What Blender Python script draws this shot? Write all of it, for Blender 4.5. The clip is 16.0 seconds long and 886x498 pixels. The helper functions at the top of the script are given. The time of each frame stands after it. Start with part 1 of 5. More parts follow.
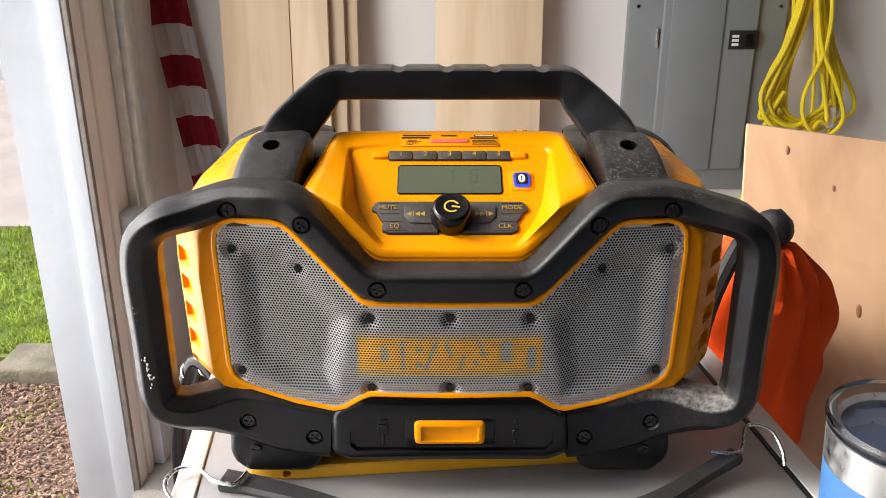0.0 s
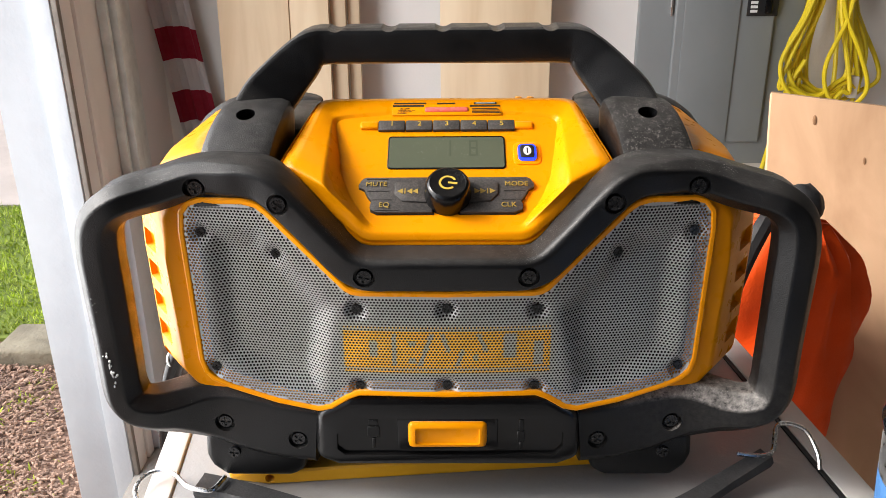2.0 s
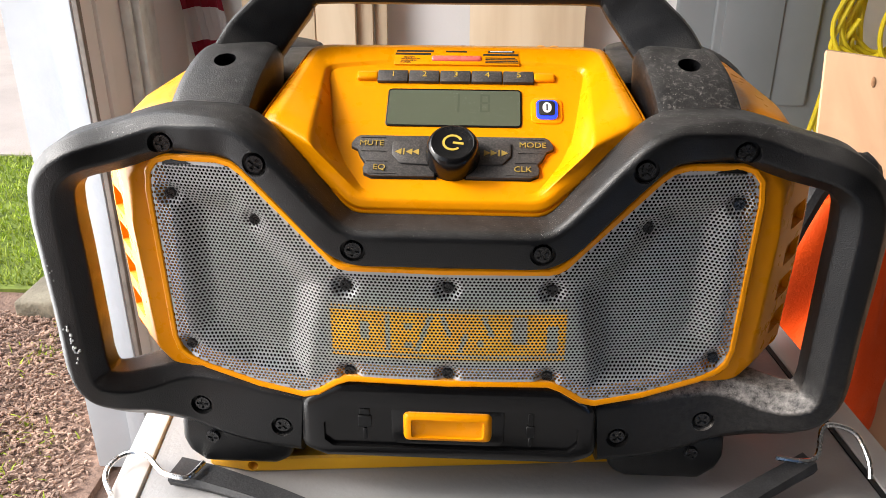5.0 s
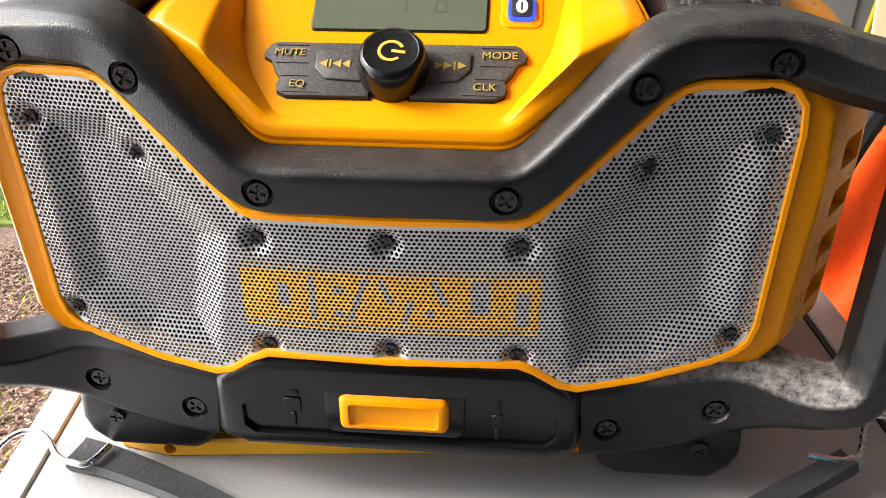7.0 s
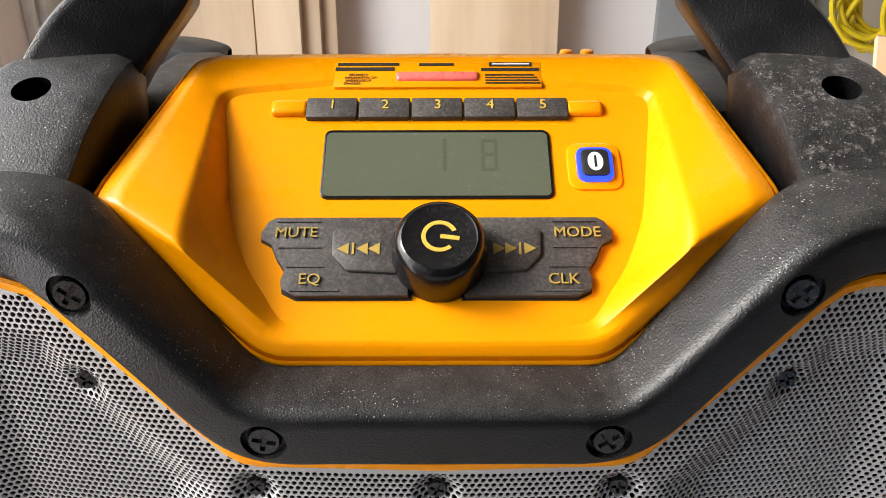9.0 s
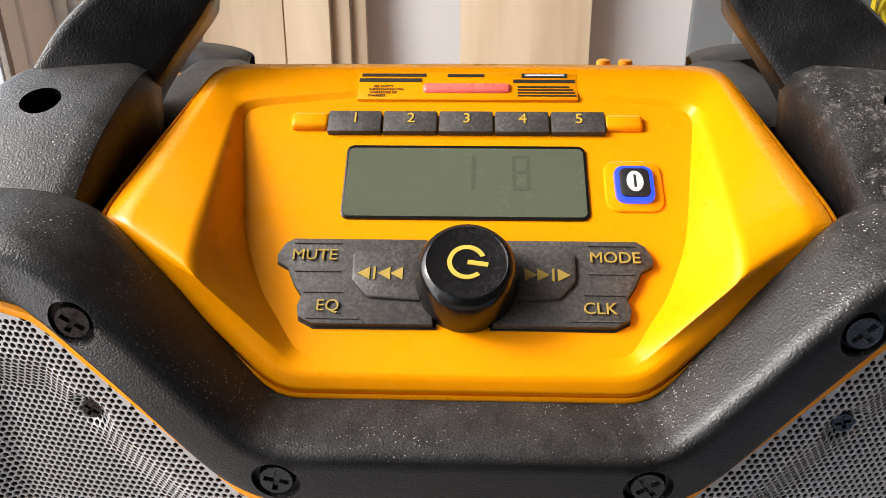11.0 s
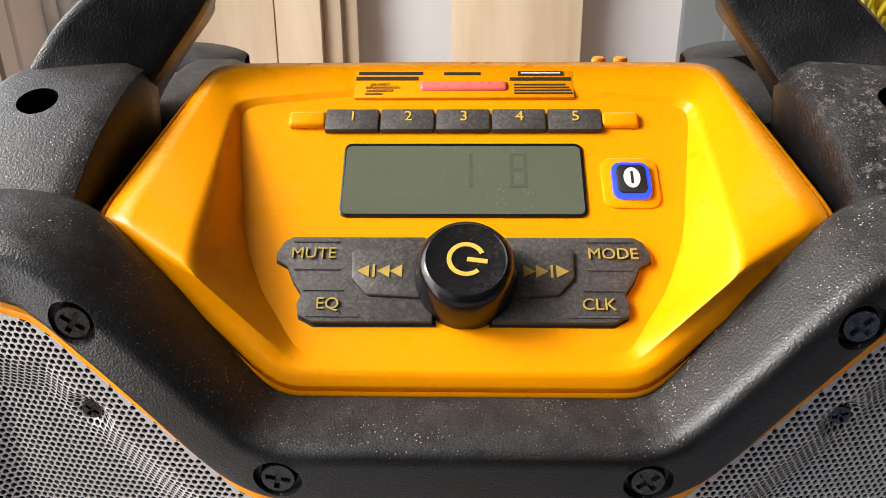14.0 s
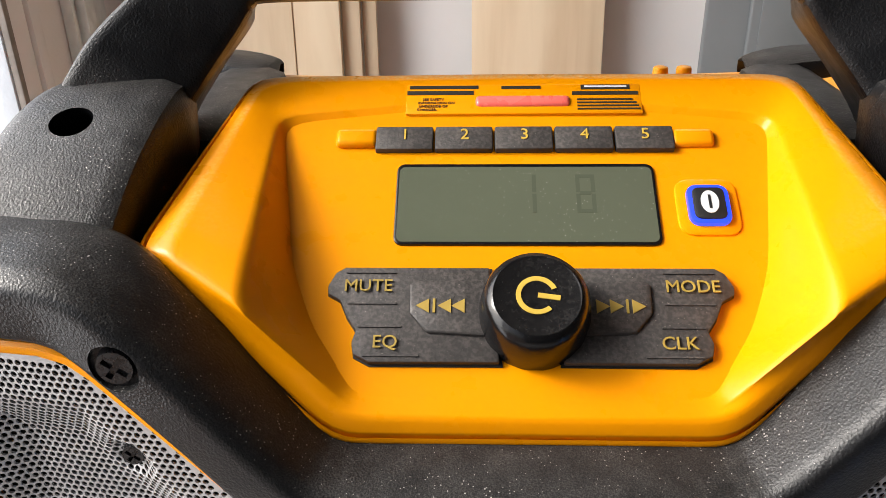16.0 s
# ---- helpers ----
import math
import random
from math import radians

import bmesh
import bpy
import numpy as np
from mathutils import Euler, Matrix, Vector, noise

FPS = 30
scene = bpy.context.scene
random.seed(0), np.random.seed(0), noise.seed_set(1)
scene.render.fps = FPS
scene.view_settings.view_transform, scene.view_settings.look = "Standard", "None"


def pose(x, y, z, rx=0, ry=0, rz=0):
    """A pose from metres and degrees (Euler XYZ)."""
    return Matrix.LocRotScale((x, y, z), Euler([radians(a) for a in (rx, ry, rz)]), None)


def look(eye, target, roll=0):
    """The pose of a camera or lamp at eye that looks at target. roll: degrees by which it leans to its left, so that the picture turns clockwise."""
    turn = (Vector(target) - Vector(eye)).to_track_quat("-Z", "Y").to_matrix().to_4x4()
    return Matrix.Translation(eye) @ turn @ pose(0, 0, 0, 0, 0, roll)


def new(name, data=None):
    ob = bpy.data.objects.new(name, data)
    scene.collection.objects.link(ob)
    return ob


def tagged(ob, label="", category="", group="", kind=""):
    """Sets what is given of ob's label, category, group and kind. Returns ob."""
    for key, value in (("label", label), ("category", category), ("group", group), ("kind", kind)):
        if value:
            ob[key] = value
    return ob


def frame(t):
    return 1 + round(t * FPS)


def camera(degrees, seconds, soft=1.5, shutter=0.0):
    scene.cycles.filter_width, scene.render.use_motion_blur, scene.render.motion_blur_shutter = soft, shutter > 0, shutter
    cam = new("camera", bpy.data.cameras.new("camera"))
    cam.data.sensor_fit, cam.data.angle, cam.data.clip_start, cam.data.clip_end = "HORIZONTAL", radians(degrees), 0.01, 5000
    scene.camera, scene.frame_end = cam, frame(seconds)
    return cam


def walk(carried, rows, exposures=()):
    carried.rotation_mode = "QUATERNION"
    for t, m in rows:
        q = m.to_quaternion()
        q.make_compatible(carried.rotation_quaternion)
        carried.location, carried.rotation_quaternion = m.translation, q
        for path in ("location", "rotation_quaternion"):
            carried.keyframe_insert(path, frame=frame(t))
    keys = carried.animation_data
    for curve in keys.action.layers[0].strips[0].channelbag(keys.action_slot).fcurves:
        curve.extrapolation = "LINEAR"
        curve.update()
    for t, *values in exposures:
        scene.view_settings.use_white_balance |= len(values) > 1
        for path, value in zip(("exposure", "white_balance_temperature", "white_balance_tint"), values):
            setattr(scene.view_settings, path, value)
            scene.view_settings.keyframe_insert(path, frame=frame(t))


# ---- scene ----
cam = camera(56.7, 16.0, soft=0.8)
PATH = [
    (0, (-0.005, -0.022, 1.117), (-0.005, 1.856, 0.429), 0.0),
    (0.5, (-0.004, 0.003, 1.107), (-0.006, 1.878, 0.411), -0.2),
    (1, (-0.006, 0.019, 1.101), (-0.017, 1.887, 0.386), -0.3),
    (1.5, (-0.002, 0.026, 1.101), (-0.019, 1.888, 0.372), -0.5),
    (2, (0.004, 0.04, 1.098), (-0.02, 1.897, 0.356), -0.5),
    (2.5, (0.004, 0.048, 1.091), (-0.02, 1.899, 0.335), -0.4),
    (3, (-0.001, 0.055, 1.088), (-0.031, 1.9, 0.317), -0.2),
    (3.5, (0.006, 0.06, 1.088), (-0.037, 1.899, 0.301), -0.1),
    (6, (0.027, 0.139, 1.072), (-0.101, 1.934, 0.199), 0.3),
    (6.5, (0.038, 0.157, 1.063), (-0.102, 1.931, 0.151), 0.3),
    (7, (0.052, 0.202, 1.038), (-0.111, 1.944, 0.069), -0.4),
    (7.5, (0.013, 0.264, 1.041), (-0.08, 2.024, 0.094), -1.2),
    (8, (-0.013, 0.286, 1.05), (-0.01, 2.063, 0.131), -1.1),
    (8.5, (-0.004, 0.3, 1.052), (0.016, 2.091, 0.163), -0.4),
    (9, (0.002, 0.305, 1.052), (0.002, 2.102, 0.174), -0.1),
    (11.5, (0.002, 0.328, 1.051), (-0.072, 2.125, 0.176), -0.5),
    (12, (0.001, 0.331, 1.051), (-0.075, 2.127, 0.175), -0.6),
    (12.5, (0.002, 0.328, 1.052), (-0.069, 2.126, 0.179), -0.6),
    (13, (0.002, 0.318, 1.055), (-0.059, 2.118, 0.185), -0.5),
    (13.5, (0.002, 0.317, 1.053), (-0.053, 2.115, 0.177), -0.5),
    (14, (0.0, 0.322, 1.051), (-0.048, 2.119, 0.174), -0.5),
    (14.5, (-0.002, 0.323, 1.048), (-0.043, 2.116, 0.163), -0.6),
    (15, (-0.001, 0.33, 1.047), (-0.041, 2.122, 0.161), -0.5),
    (15.5, (-0.005, 0.327, 1.051), (-0.06, 2.119, 0.163), -0.6),
    (16, (-0.015, 0.343, 1.053), (-0.093, 2.13, 0.16), -1.0),
]
EXPOSURES = [(0, -0.06), (2.0, -0.02), (3.5, 0.06), (6.0, 0.12), (6.5, 0.23), (7.0, 0.40), (7.5, 0.28), (8.0, 0.14), (9.0, 0.10), (12.0, 0.08), (15.0, 0.04), (16.0, -0.06)]
walk(cam, [(t, look(eye, target, roll)) for t, eye, target, roll in PATH], EXPOSURES)
SKY, SUN, DOOR = 0.19, 3.2, 42.0

# ---- world, sun and large lights ----
world = bpy.data.worlds.new("world")
scene.world = world
world.use_nodes = True
wn = world.node_tree
sky = wn.nodes.new("ShaderNodeTexSky")
sky.sky_type = "NISHITA"
sky.sun_disc = False
sky.sun_elevation, sky.sun_rotation = radians(38), radians(-95)
sky.air_density, sky.dust_density, sky.ozone_density = 1.0, 4.0, 1.0
wn.nodes["Background"].inputs["Strength"].default_value = SKY
wn.links.new(sky.outputs[0], wn.nodes["Background"].inputs["Color"])

sun_data = bpy.data.lights.new("sun", "SUN")
sun_data.energy, sun_data.angle, sun_data.color = SUN, radians(16), (1.0, 0.96, 0.9)
sun = new("sun", sun_data)
sun.matrix_world = look((-6, 0.05, 5.4), (0, 0.6, 0.7))

# daylight in the open garage door, which fills the wall beside the bench
door_data = bpy.data.lights.new("door_daylight", "AREA")
door_data.shape, door_data.size, door_data.size_y = "RECTANGLE", 1.3, 1.9
door_data.energy, door_data.color = DOOR, (0.96, 0.97, 0.985)
door_light = new("door_daylight", door_data)
door_light.matrix_world = look((-0.86, 0.58, 1.18), (0.6, 0.60, 0.95))


# ---- materials ----
def material(name, color, rough=0.5, metal=0.0, vary=0.12, vary_scale=6.0, grain=0.0, grain_scale=400.0,
             dust=0.0, dust_color=(0.55, 0.5, 0.44), dust_scale=30.0, specks=0.0, spec=0.5, coat=0.0, rough_vary=0.12, dust_up=0.2, dust_fine=900.0):
    m = bpy.data.materials.new(name)
    m.use_nodes = True
    nt = m.node_tree
    b = nt.nodes["Principled BSDF"]
    b.inputs["Roughness"].default_value = rough
    b.inputs["Metallic"].default_value = metal
    b.inputs["Specular IOR Level"].default_value = spec
    b.inputs["Coat Weight"].default_value = coat
    tc = nt.nodes.new("ShaderNodeTexCoord")
    n1 = nt.nodes.new("ShaderNodeTexNoise")
    n1.inputs["Scale"].default_value = vary_scale
    n1.inputs["Detail"].default_value = 6
    nt.links.new(tc.outputs["Object"], n1.inputs["Vector"])
    ramp = nt.nodes.new("ShaderNodeMapRange")
    ramp.inputs["From Min"].default_value, ramp.inputs["From Max"].default_value = 0.3, 0.7
    ramp.inputs["To Min"].default_value, ramp.inputs["To Max"].default_value = 1 - vary, 1 + vary
    nt.links.new(n1.outputs["Fac"], ramp.inputs["Value"])
    mul = nt.nodes.new("ShaderNodeMix")
    mul.data_type, mul.blend_type = "RGBA", "MULTIPLY"
    mul.inputs["Factor"].default_value = 1
    mul.inputs["A"].default_value = (*color, 1)
    nt.links.new(ramp.outputs["Result"], mul.inputs["B"])
    col = mul.outputs["Result"]
    rr = nt.nodes.new("ShaderNodeMapRange")
    rr.inputs["From Min"].default_value, rr.inputs["From Max"].default_value = 0.3, 0.7
    rr.inputs["To Min"].default_value, rr.inputs["To Max"].default_value = max(0.02, rough - rough_vary), min(1, rough + rough_vary)
    n2 = nt.nodes.new("ShaderNodeTexNoise")
    n2.inputs["Scale"].default_value = vary_scale * 5
    n2.inputs["Detail"].default_value = 5
    nt.links.new(tc.outputs["Object"], n2.inputs["Vector"])
    nt.links.new(n2.outputs["Fac"], rr.inputs["Value"])
    nt.links.new(rr.outputs["Result"], b.inputs["Roughness"])
    if dust:
        geo = nt.nodes.new("ShaderNodeNewGeometry")
        sep = nt.nodes.new("ShaderNodeSeparateXYZ")
        nt.links.new(geo.outputs["Normal"], sep.inputs[0])
        up = nt.nodes.new("ShaderNodeMapRange")
        up.inputs["From Min"].default_value, up.inputs["From Max"].default_value = dust_up, max(0.92, dust_up + 0.06)
        nt.links.new(sep.outputs["Z"], up.inputs["Value"])
        n3 = nt.nodes.new("ShaderNodeTexNoise")
        n3.inputs["Scale"].default_value = dust_scale
        n3.inputs["Detail"].default_value = 8
        n3.inputs["Roughness"].default_value = 0.65
        nt.links.new(tc.outputs["Object"], n3.inputs["Vector"])
        d = nt.nodes.new("ShaderNodeMapRange")
        d.inputs["From Min"].default_value, d.inputs["From Max"].default_value = 0.30, 0.70
        d.inputs["To Min"].default_value, d.inputs["To Max"].default_value = 0.4 * dust, 1.2 * dust
        nt.links.new(n3.outputs["Fac"], d.inputs["Value"])
        dm = nt.nodes.new("ShaderNodeMath")
        dm.operation = "MULTIPLY"
        nt.links.new(d.outputs["Result"], dm.inputs[0])
        nt.links.new(up.outputs["Result"], dm.inputs[1])
        n6 = nt.nodes.new("ShaderNodeTexNoise")
        n6.inputs["Scale"].default_value, n6.inputs["Detail"].default_value = dust_fine, 3
        nt.links.new(tc.outputs["Object"], n6.inputs["Vector"])
        fr = nt.nodes.new("ShaderNodeMapRange")
        fr.inputs["From Min"].default_value, fr.inputs["From Max"].default_value = 0.42, 0.64
        fr.inputs["To Min"].default_value, fr.inputs["To Max"].default_value = 0.35, 1.6
        nt.links.new(n6.outputs["Fac"], fr.inputs["Value"])
        df = nt.nodes.new("ShaderNodeMath")
        df.operation, df.use_clamp = "MULTIPLY", True
        nt.links.new(dm.outputs[0], df.inputs[0])
        nt.links.new(fr.outputs["Result"], df.inputs[1])
        fac = df.outputs[0]
        mixd = nt.nodes.new("ShaderNodeMix")
        mixd.data_type = "RGBA"
        nt.links.new(fac, mixd.inputs["Factor"])
        nt.links.new(col, mixd.inputs["A"])
        mixd.inputs["B"].default_value = (*dust_color, 1)
        col = mixd.outputs["Result"]
    if specks:
        vo = nt.nodes.new("ShaderNodeTexVoronoi")
        vo.inputs["Scale"].default_value = 800
        nt.links.new(tc.outputs["Object"], vo.inputs["Vector"])
        n5 = nt.nodes.new("ShaderNodeTexNoise")
        n5.inputs["Scale"].default_value = 45
        n5.inputs["Detail"].default_value = 4
        nt.links.new(tc.outputs["Object"], n5.inputs["Vector"])
        th = nt.nodes.new("ShaderNodeMapRange")
        th.inputs["From Min"].default_value, th.inputs["From Max"].default_value = 0.35, 0.8
        th.inputs["To Min"].default_value, th.inputs["To Max"].default_value = 0.04, 0.04 + 0.25 * specks
        nt.links.new(n5.outputs["Fac"], th.inputs["Value"])
        lt = nt.nodes.new("ShaderNodeMath")
        lt.operation = "LESS_THAN"
        nt.links.new(vo.outputs["Distance"], lt.inputs[0])
        nt.links.new(th.outputs["Result"], lt.inputs[1])
        sp = nt.nodes.new("ShaderNodeMath")
        sp.operation = "MULTIPLY"
        sp.inputs[1].default_value = 0.75
        if dust:
            nt.links.new(up.outputs["Result"], sp.inputs[1])
        nt.links.new(lt.outputs[0], sp.inputs[0])
        mixs = nt.nodes.new("ShaderNodeMix")
        mixs.data_type = "RGBA"
        nt.links.new(sp.outputs[0], mixs.inputs["Factor"])
        nt.links.new(col, mixs.inputs["A"])
        mixs.inputs["B"].default_value = (*dust_color, 1)
        col = mixs.outputs["Result"]
    nt.links.new(col, b.inputs["Base Color"])
    if grain:
        n4 = nt.nodes.new("ShaderNodeTexNoise")
        n4.inputs["Scale"].default_value = grain_scale
        n4.inputs["Detail"].default_value = 2
        nt.links.new(tc.outputs["Object"], n4.inputs["Vector"])
        bump = nt.nodes.new("ShaderNodeBump")
        bump.inputs["Strength"].default_value = grain
        bump.inputs["Distance"].default_value = 0.6 / grain_scale
        nt.links.new(n4.outputs["Fac"], bump.inputs["Height"])
        nt.links.new(bump.outputs["Normal"], b.inputs["Normal"])
    return m


def wood(name, light, dark, scale=3.0, axis="Z", rough=0.6, knots=True, stretch=14.0):
    m = bpy.data.materials.new(name)
    m.use_nodes = True
    nt = m.node_tree
    b = nt.nodes["Principled BSDF"]
    b.inputs["Roughness"].default_value = rough
    tc = nt.nodes.new("ShaderNodeTexCoord")
    mp = nt.nodes.new("ShaderNodeMapping")
    mp.inputs["Scale"].default_value = (scale * stretch, scale * stretch, scale) if axis == "Z" else (scale, scale * stretch, scale * stretch)
    nt.links.new(tc.outputs["Object"], mp.inputs["Vector"])
    n = nt.nodes.new("ShaderNodeTexNoise")
    n.inputs["Scale"].default_value, n.inputs["Detail"].default_value, n.inputs["Distortion"].default_value = 1.0, 8, 0.6
    nt.links.new(mp.outputs[0], n.inputs["Vector"])
    r = nt.nodes.new("ShaderNodeValToRGB")
    r.color_ramp.elements[0].position, r.color_ramp.elements[0].color = 0.28, (*dark, 1)
    r.color_ramp.elements[1].position, r.color_ramp.elements[1].color = 0.62, (*light, 1)
    nt.links.new(n.outputs["Fac"], r.inputs["Fac"])
    col = r.outputs["Color"]
    if knots:
        mk = nt.nodes.new("ShaderNodeMapping")
        mk.inputs["Scale"].default_value = (7, 7, 3.2) if axis == "Z" else (3.2, 7, 7)
        nt.links.new(tc.outputs["Object"], mk.inputs["Vector"])
        v = nt.nodes.new("ShaderNodeTexVoronoi")
        v.inputs["Scale"].default_value = 1.0
        nt.links.new(mk.outputs[0], v.inputs["Vector"])
        k = nt.nodes.new("ShaderNodeMapRange")
        k.inputs["From Min"].default_value, k.inputs["From Max"].default_value = 0.03, 0.11
        k.inputs["To Min"].default_value, k.inputs["To Max"].default_value = 0.7, 0.0
        nt.links.new(v.outputs["Distance"], k.inputs["Value"])
        mx = nt.nodes.new("ShaderNodeMix")
        mx.data_type = "RGBA"
        nt.links.new(k.outputs["Result"], mx.inputs["Factor"])
        nt.links.new(col, mx.inputs["A"])
        mx.inputs["B"].default_value = (dark[0] * 0.55, dark[1] * 0.5, dark[2] * 0.45, 1)
        col = mx.outputs["Result"]
    nt.links.new(col, b.inputs["Base Color"])
    bump = nt.nodes.new("ShaderNodeBump")
    bump.inputs["Strength"].default_value, bump.inputs["Distance"].default_value = 0.25, 0.001
    nt.links.new(n.outputs["Fac"], bump.inputs["Height"])
    nt.links.new(bump.outputs["Normal"], b.inputs["Normal"])
    return m


def glow(name, color, strength, base=(0.02, 0.02, 0.05)):
    m = bpy.data.materials.new(name)
    m.use_nodes = True
    b = m.node_tree.nodes["Principled BSDF"]
    b.inputs["Base Color"].default_value = (*base, 1)
    b.inputs["Roughness"].default_value = 0.25
    b.inputs["Emission Color"].default_value = (*color, 1)
    b.inputs["Emission Strength"].default_value = strength
    return m


def glass(name, tint=(1, 1, 1), rough=0.02):
    m = bpy.data.materials.new(name)
    m.use_nodes = True
    b = m.node_tree.nodes["Principled BSDF"]
    b.inputs["Base Color"].default_value = (*tint, 1)
    b.inputs["Roughness"].default_value = rough
    b.inputs["Transmission Weight"].default_value = 1.0
    b.inputs["IOR"].default_value = 1.45
    return m


YELLOW = (0.84, 0.297, 0.0004)
M_yellow = material("yellow_plastic", YELLOW, 0.30, vary=0.02, vary_scale=18, grain=0.05, grain_scale=900, dust=0.45, dust_color=(0.8, 0.55, 0.25), dust_scale=60, rough_vary=0.05, spec=0.2, dust_up=0.93)
M_yellow_plate = material("yellow_moulded_plate", (0.85, 0.42, 0.01), 0.5, vary=0.08, vary_scale=20, grain=0.1, dust=0.15)
M_black = material("black_textured_rubber", (0.0030, 0.0032, 0.0038), 0.37, vary=0.3, vary_scale=25, grain=0.5, grain_scale=1400, dust=0.09, dust_color=(0.46, 0.435, 0.41), dust_scale=120, specks=0.75, rough_vary=0.06, spec=0.36, dust_up=0.35, dust_fine=2600)
M_black_smooth = material("black_smooth_plastic", (0.004, 0.004, 0.0045), 0.22, vary=0.2, vary_scale=30, grain=0.08, grain_scale=600, dust=0.025, dust_color=(0.3, 0.28, 0.26), dust_scale=60, specks=0.2, spec=0.36, rough_vary=0.03)
M_dark = material("dark_recess", (0.008, 0.008, 0.009), 0.6, vary=0.2)
M_screw = material("black_oxide_screw", (0.009, 0.009, 0.010), 0.3, vary=0.3, vary_scale=200, spec=0.55)
M_grille = material("grey_painted_steel", (0.41, 0.405, 0.41), 0.42, metal=0.2, vary=0.06, vary_scale=22, rough_vary=0.08)
M_grille_paint = material("yellow_print", (0.85, 0.44, 0.02), 0.5, vary=0.15, vary_scale=60)
M_cloth = material("black_speaker_backing", (0.003, 0.003, 0.003), 0.95, vary=0.1, spec=0.1)
M_keys = material("grey_rubber_keys", (0.032, 0.029, 0.028), 0.6, vary=0.2, vary_scale=40, grain=0.3, grain_scale=900, dust=0.17, dust_color=(0.30, 0.26, 0.23), dust_scale=140, specks=0.4)
M_keyprint = material("ochre_key_print", (0.38, 0.26, 0.045), 0.6, vary=0.1, vary_scale=60)
M_knobprint = material("yellow_knob_print", (0.60, 0.40, 0.05), 0.6, vary=0.1, vary_scale=60)
M_print = material("black_label_print", (0.02, 0.017, 0.012), 0.6, vary=0.1)
M_white_print = material("white_print", (0.75, 0.75, 0.75), 0.5, vary=0.05)
M_lcd = material("lcd_grey_green", (0.092, 0.104, 0.070), 0.16, vary=0.06, vary_scale=20, specks=0.45, dust_color=(0.4, 0.4, 0.36), rough_vary=0.05)
M_lcd_seg = material("lcd_faint_segment", (0.078, 0.089, 0.060), 0.16, vary=0.05, rough_vary=0.03)
M_bluelight = glow("blue_led_ring", (0.012, 0.055, 1.0), 2.0)
M_redlight = material("pink_light_pipe", (0.88, 0.16, 0.13), 0.3, vary=0.10, vary_scale=40)
M_bench = material("grey_bench_top", (0.29, 0.285, 0.285), 0.42, vary=0.12, vary_scale=7, grain=0.15, grain_scale=300, specks=0.12, dust_color=(0.45, 0.43, 0.4))
M_rail = material("pale_grey_rail", (0.62, 0.6, 0.58), 0.45, vary=0.06, vary_scale=10, grain=0.05)
M_rubber = material("black_rubber_strap", (0.025, 0.025, 0.027), 0.55, vary=0.3, vary_scale=30, grain=0.2, grain_scale=400, dust=0.08, dust_color=(0.25, 0.25, 0.25))
M_zinc = material("zinc_plated_wire", (0.62, 0.62, 0.62), 0.25, metal=1.0, vary=0.1, vary_scale=60)
M_wall = material("painted_drywall", (0.745, 0.715, 0.69), 0.8, vary=0.05, vary_scale=2.5, grain=0.12, grain_scale=180)
M_white = material("white_painted_wood", (0.525, 0.56, 0.60), 0.5, vary=0.05, vary_scale=9, grain=0.12, grain_scale=70)
M_trim_dark = material("brown_weather_strip", (0.20, 0.17, 0.145), 0.6, vary=0.25, vary_scale=30)
M_galv = material("galvanised_steel", (0.64, 0.67, 0.66), 0.45, metal=0.2, vary=0.12, vary_scale=35)
M_panel = material("grey_enamel_steel", (0.215, 0.232, 0.237), 0.42, vary=0.05, vary_scale=8, grain=0.05, grain_scale=300)
M_cord = material("yellow_vinyl_cord", (0.80, 0.62, 0.02), 0.42, vary=0.1, vary_scale=20)
M_orange = material("orange_nylon", (0.80, 0.075, 0.004), 0.65, vary=0.12, vary_scale=12, grain=0.3, grain_scale=500, spec=0.25)
M_blacknylon = material("black_nylon", (0.015, 0.015, 0.017), 0.6, vary=0.3, grain=0.3, grain_scale=400)
M_ply = wood("plywood_face", (0.66, 0.42, 0.26), (0.47, 0.28, 0.16), 1.6, "Z", 0.65, False, 7.0)
M_knot = material("knot_wood", (0.36, 0.19, 0.095), 0.7, vary=0.3, vary_scale=120)
M_pine = wood("pale_pine", (0.76, 0.60, 0.41), (0.62, 0.45, 0.28), 1.5, "Z", 0.6, False, 12.0)
# the pale pine darkened by about a fifth: shade put into the colour
M_pine_shade = wood("pine_in_shade", (0.60, 0.46, 0.31), (0.48, 0.35, 0.22), 1.5, "Z", 0.6, False, 12.0)
M_plyedge = wood("plywood_edge", (0.42, 0.29, 0.18), (0.20, 0.12, 0.07), 20, "X", 0.8, False, 8.0)
M_red = material("crimson_cloth", (0.33, 0.012, 0.035), 0.85, vary=0.12, vary_scale=14, grain=0.4, grain_scale=700)
M_whitecloth = material("white_cloth", (0.70, 0.66, 0.66), 0.85, vary=0.06, vary_scale=14, grain=0.4, grain_scale=700)
M_steel = material("brushed_steel", (0.72, 0.72, 0.72), 0.36, metal=1.0, vary=0.1, vary_scale=30)
M_blue = material("blue_powder_coat", (0.055, 0.16, 0.37), 0.42, vary=0.05, vary_scale=30, grain=0.1, grain_scale=500)
M_clear = glass("clear_plastic", (0.9, 0.92, 0.95))
M_concrete = material("concrete", (0.6, 0.54, 0.5), 0.85, vary=0.12, vary_scale=3, grain=0.4, grain_scale=120)
M_slab = material("garage_concrete", (0.34, 0.32, 0.30), 0.8, vary=0.15, vary_scale=3, grain=0.4, grain_scale=120)
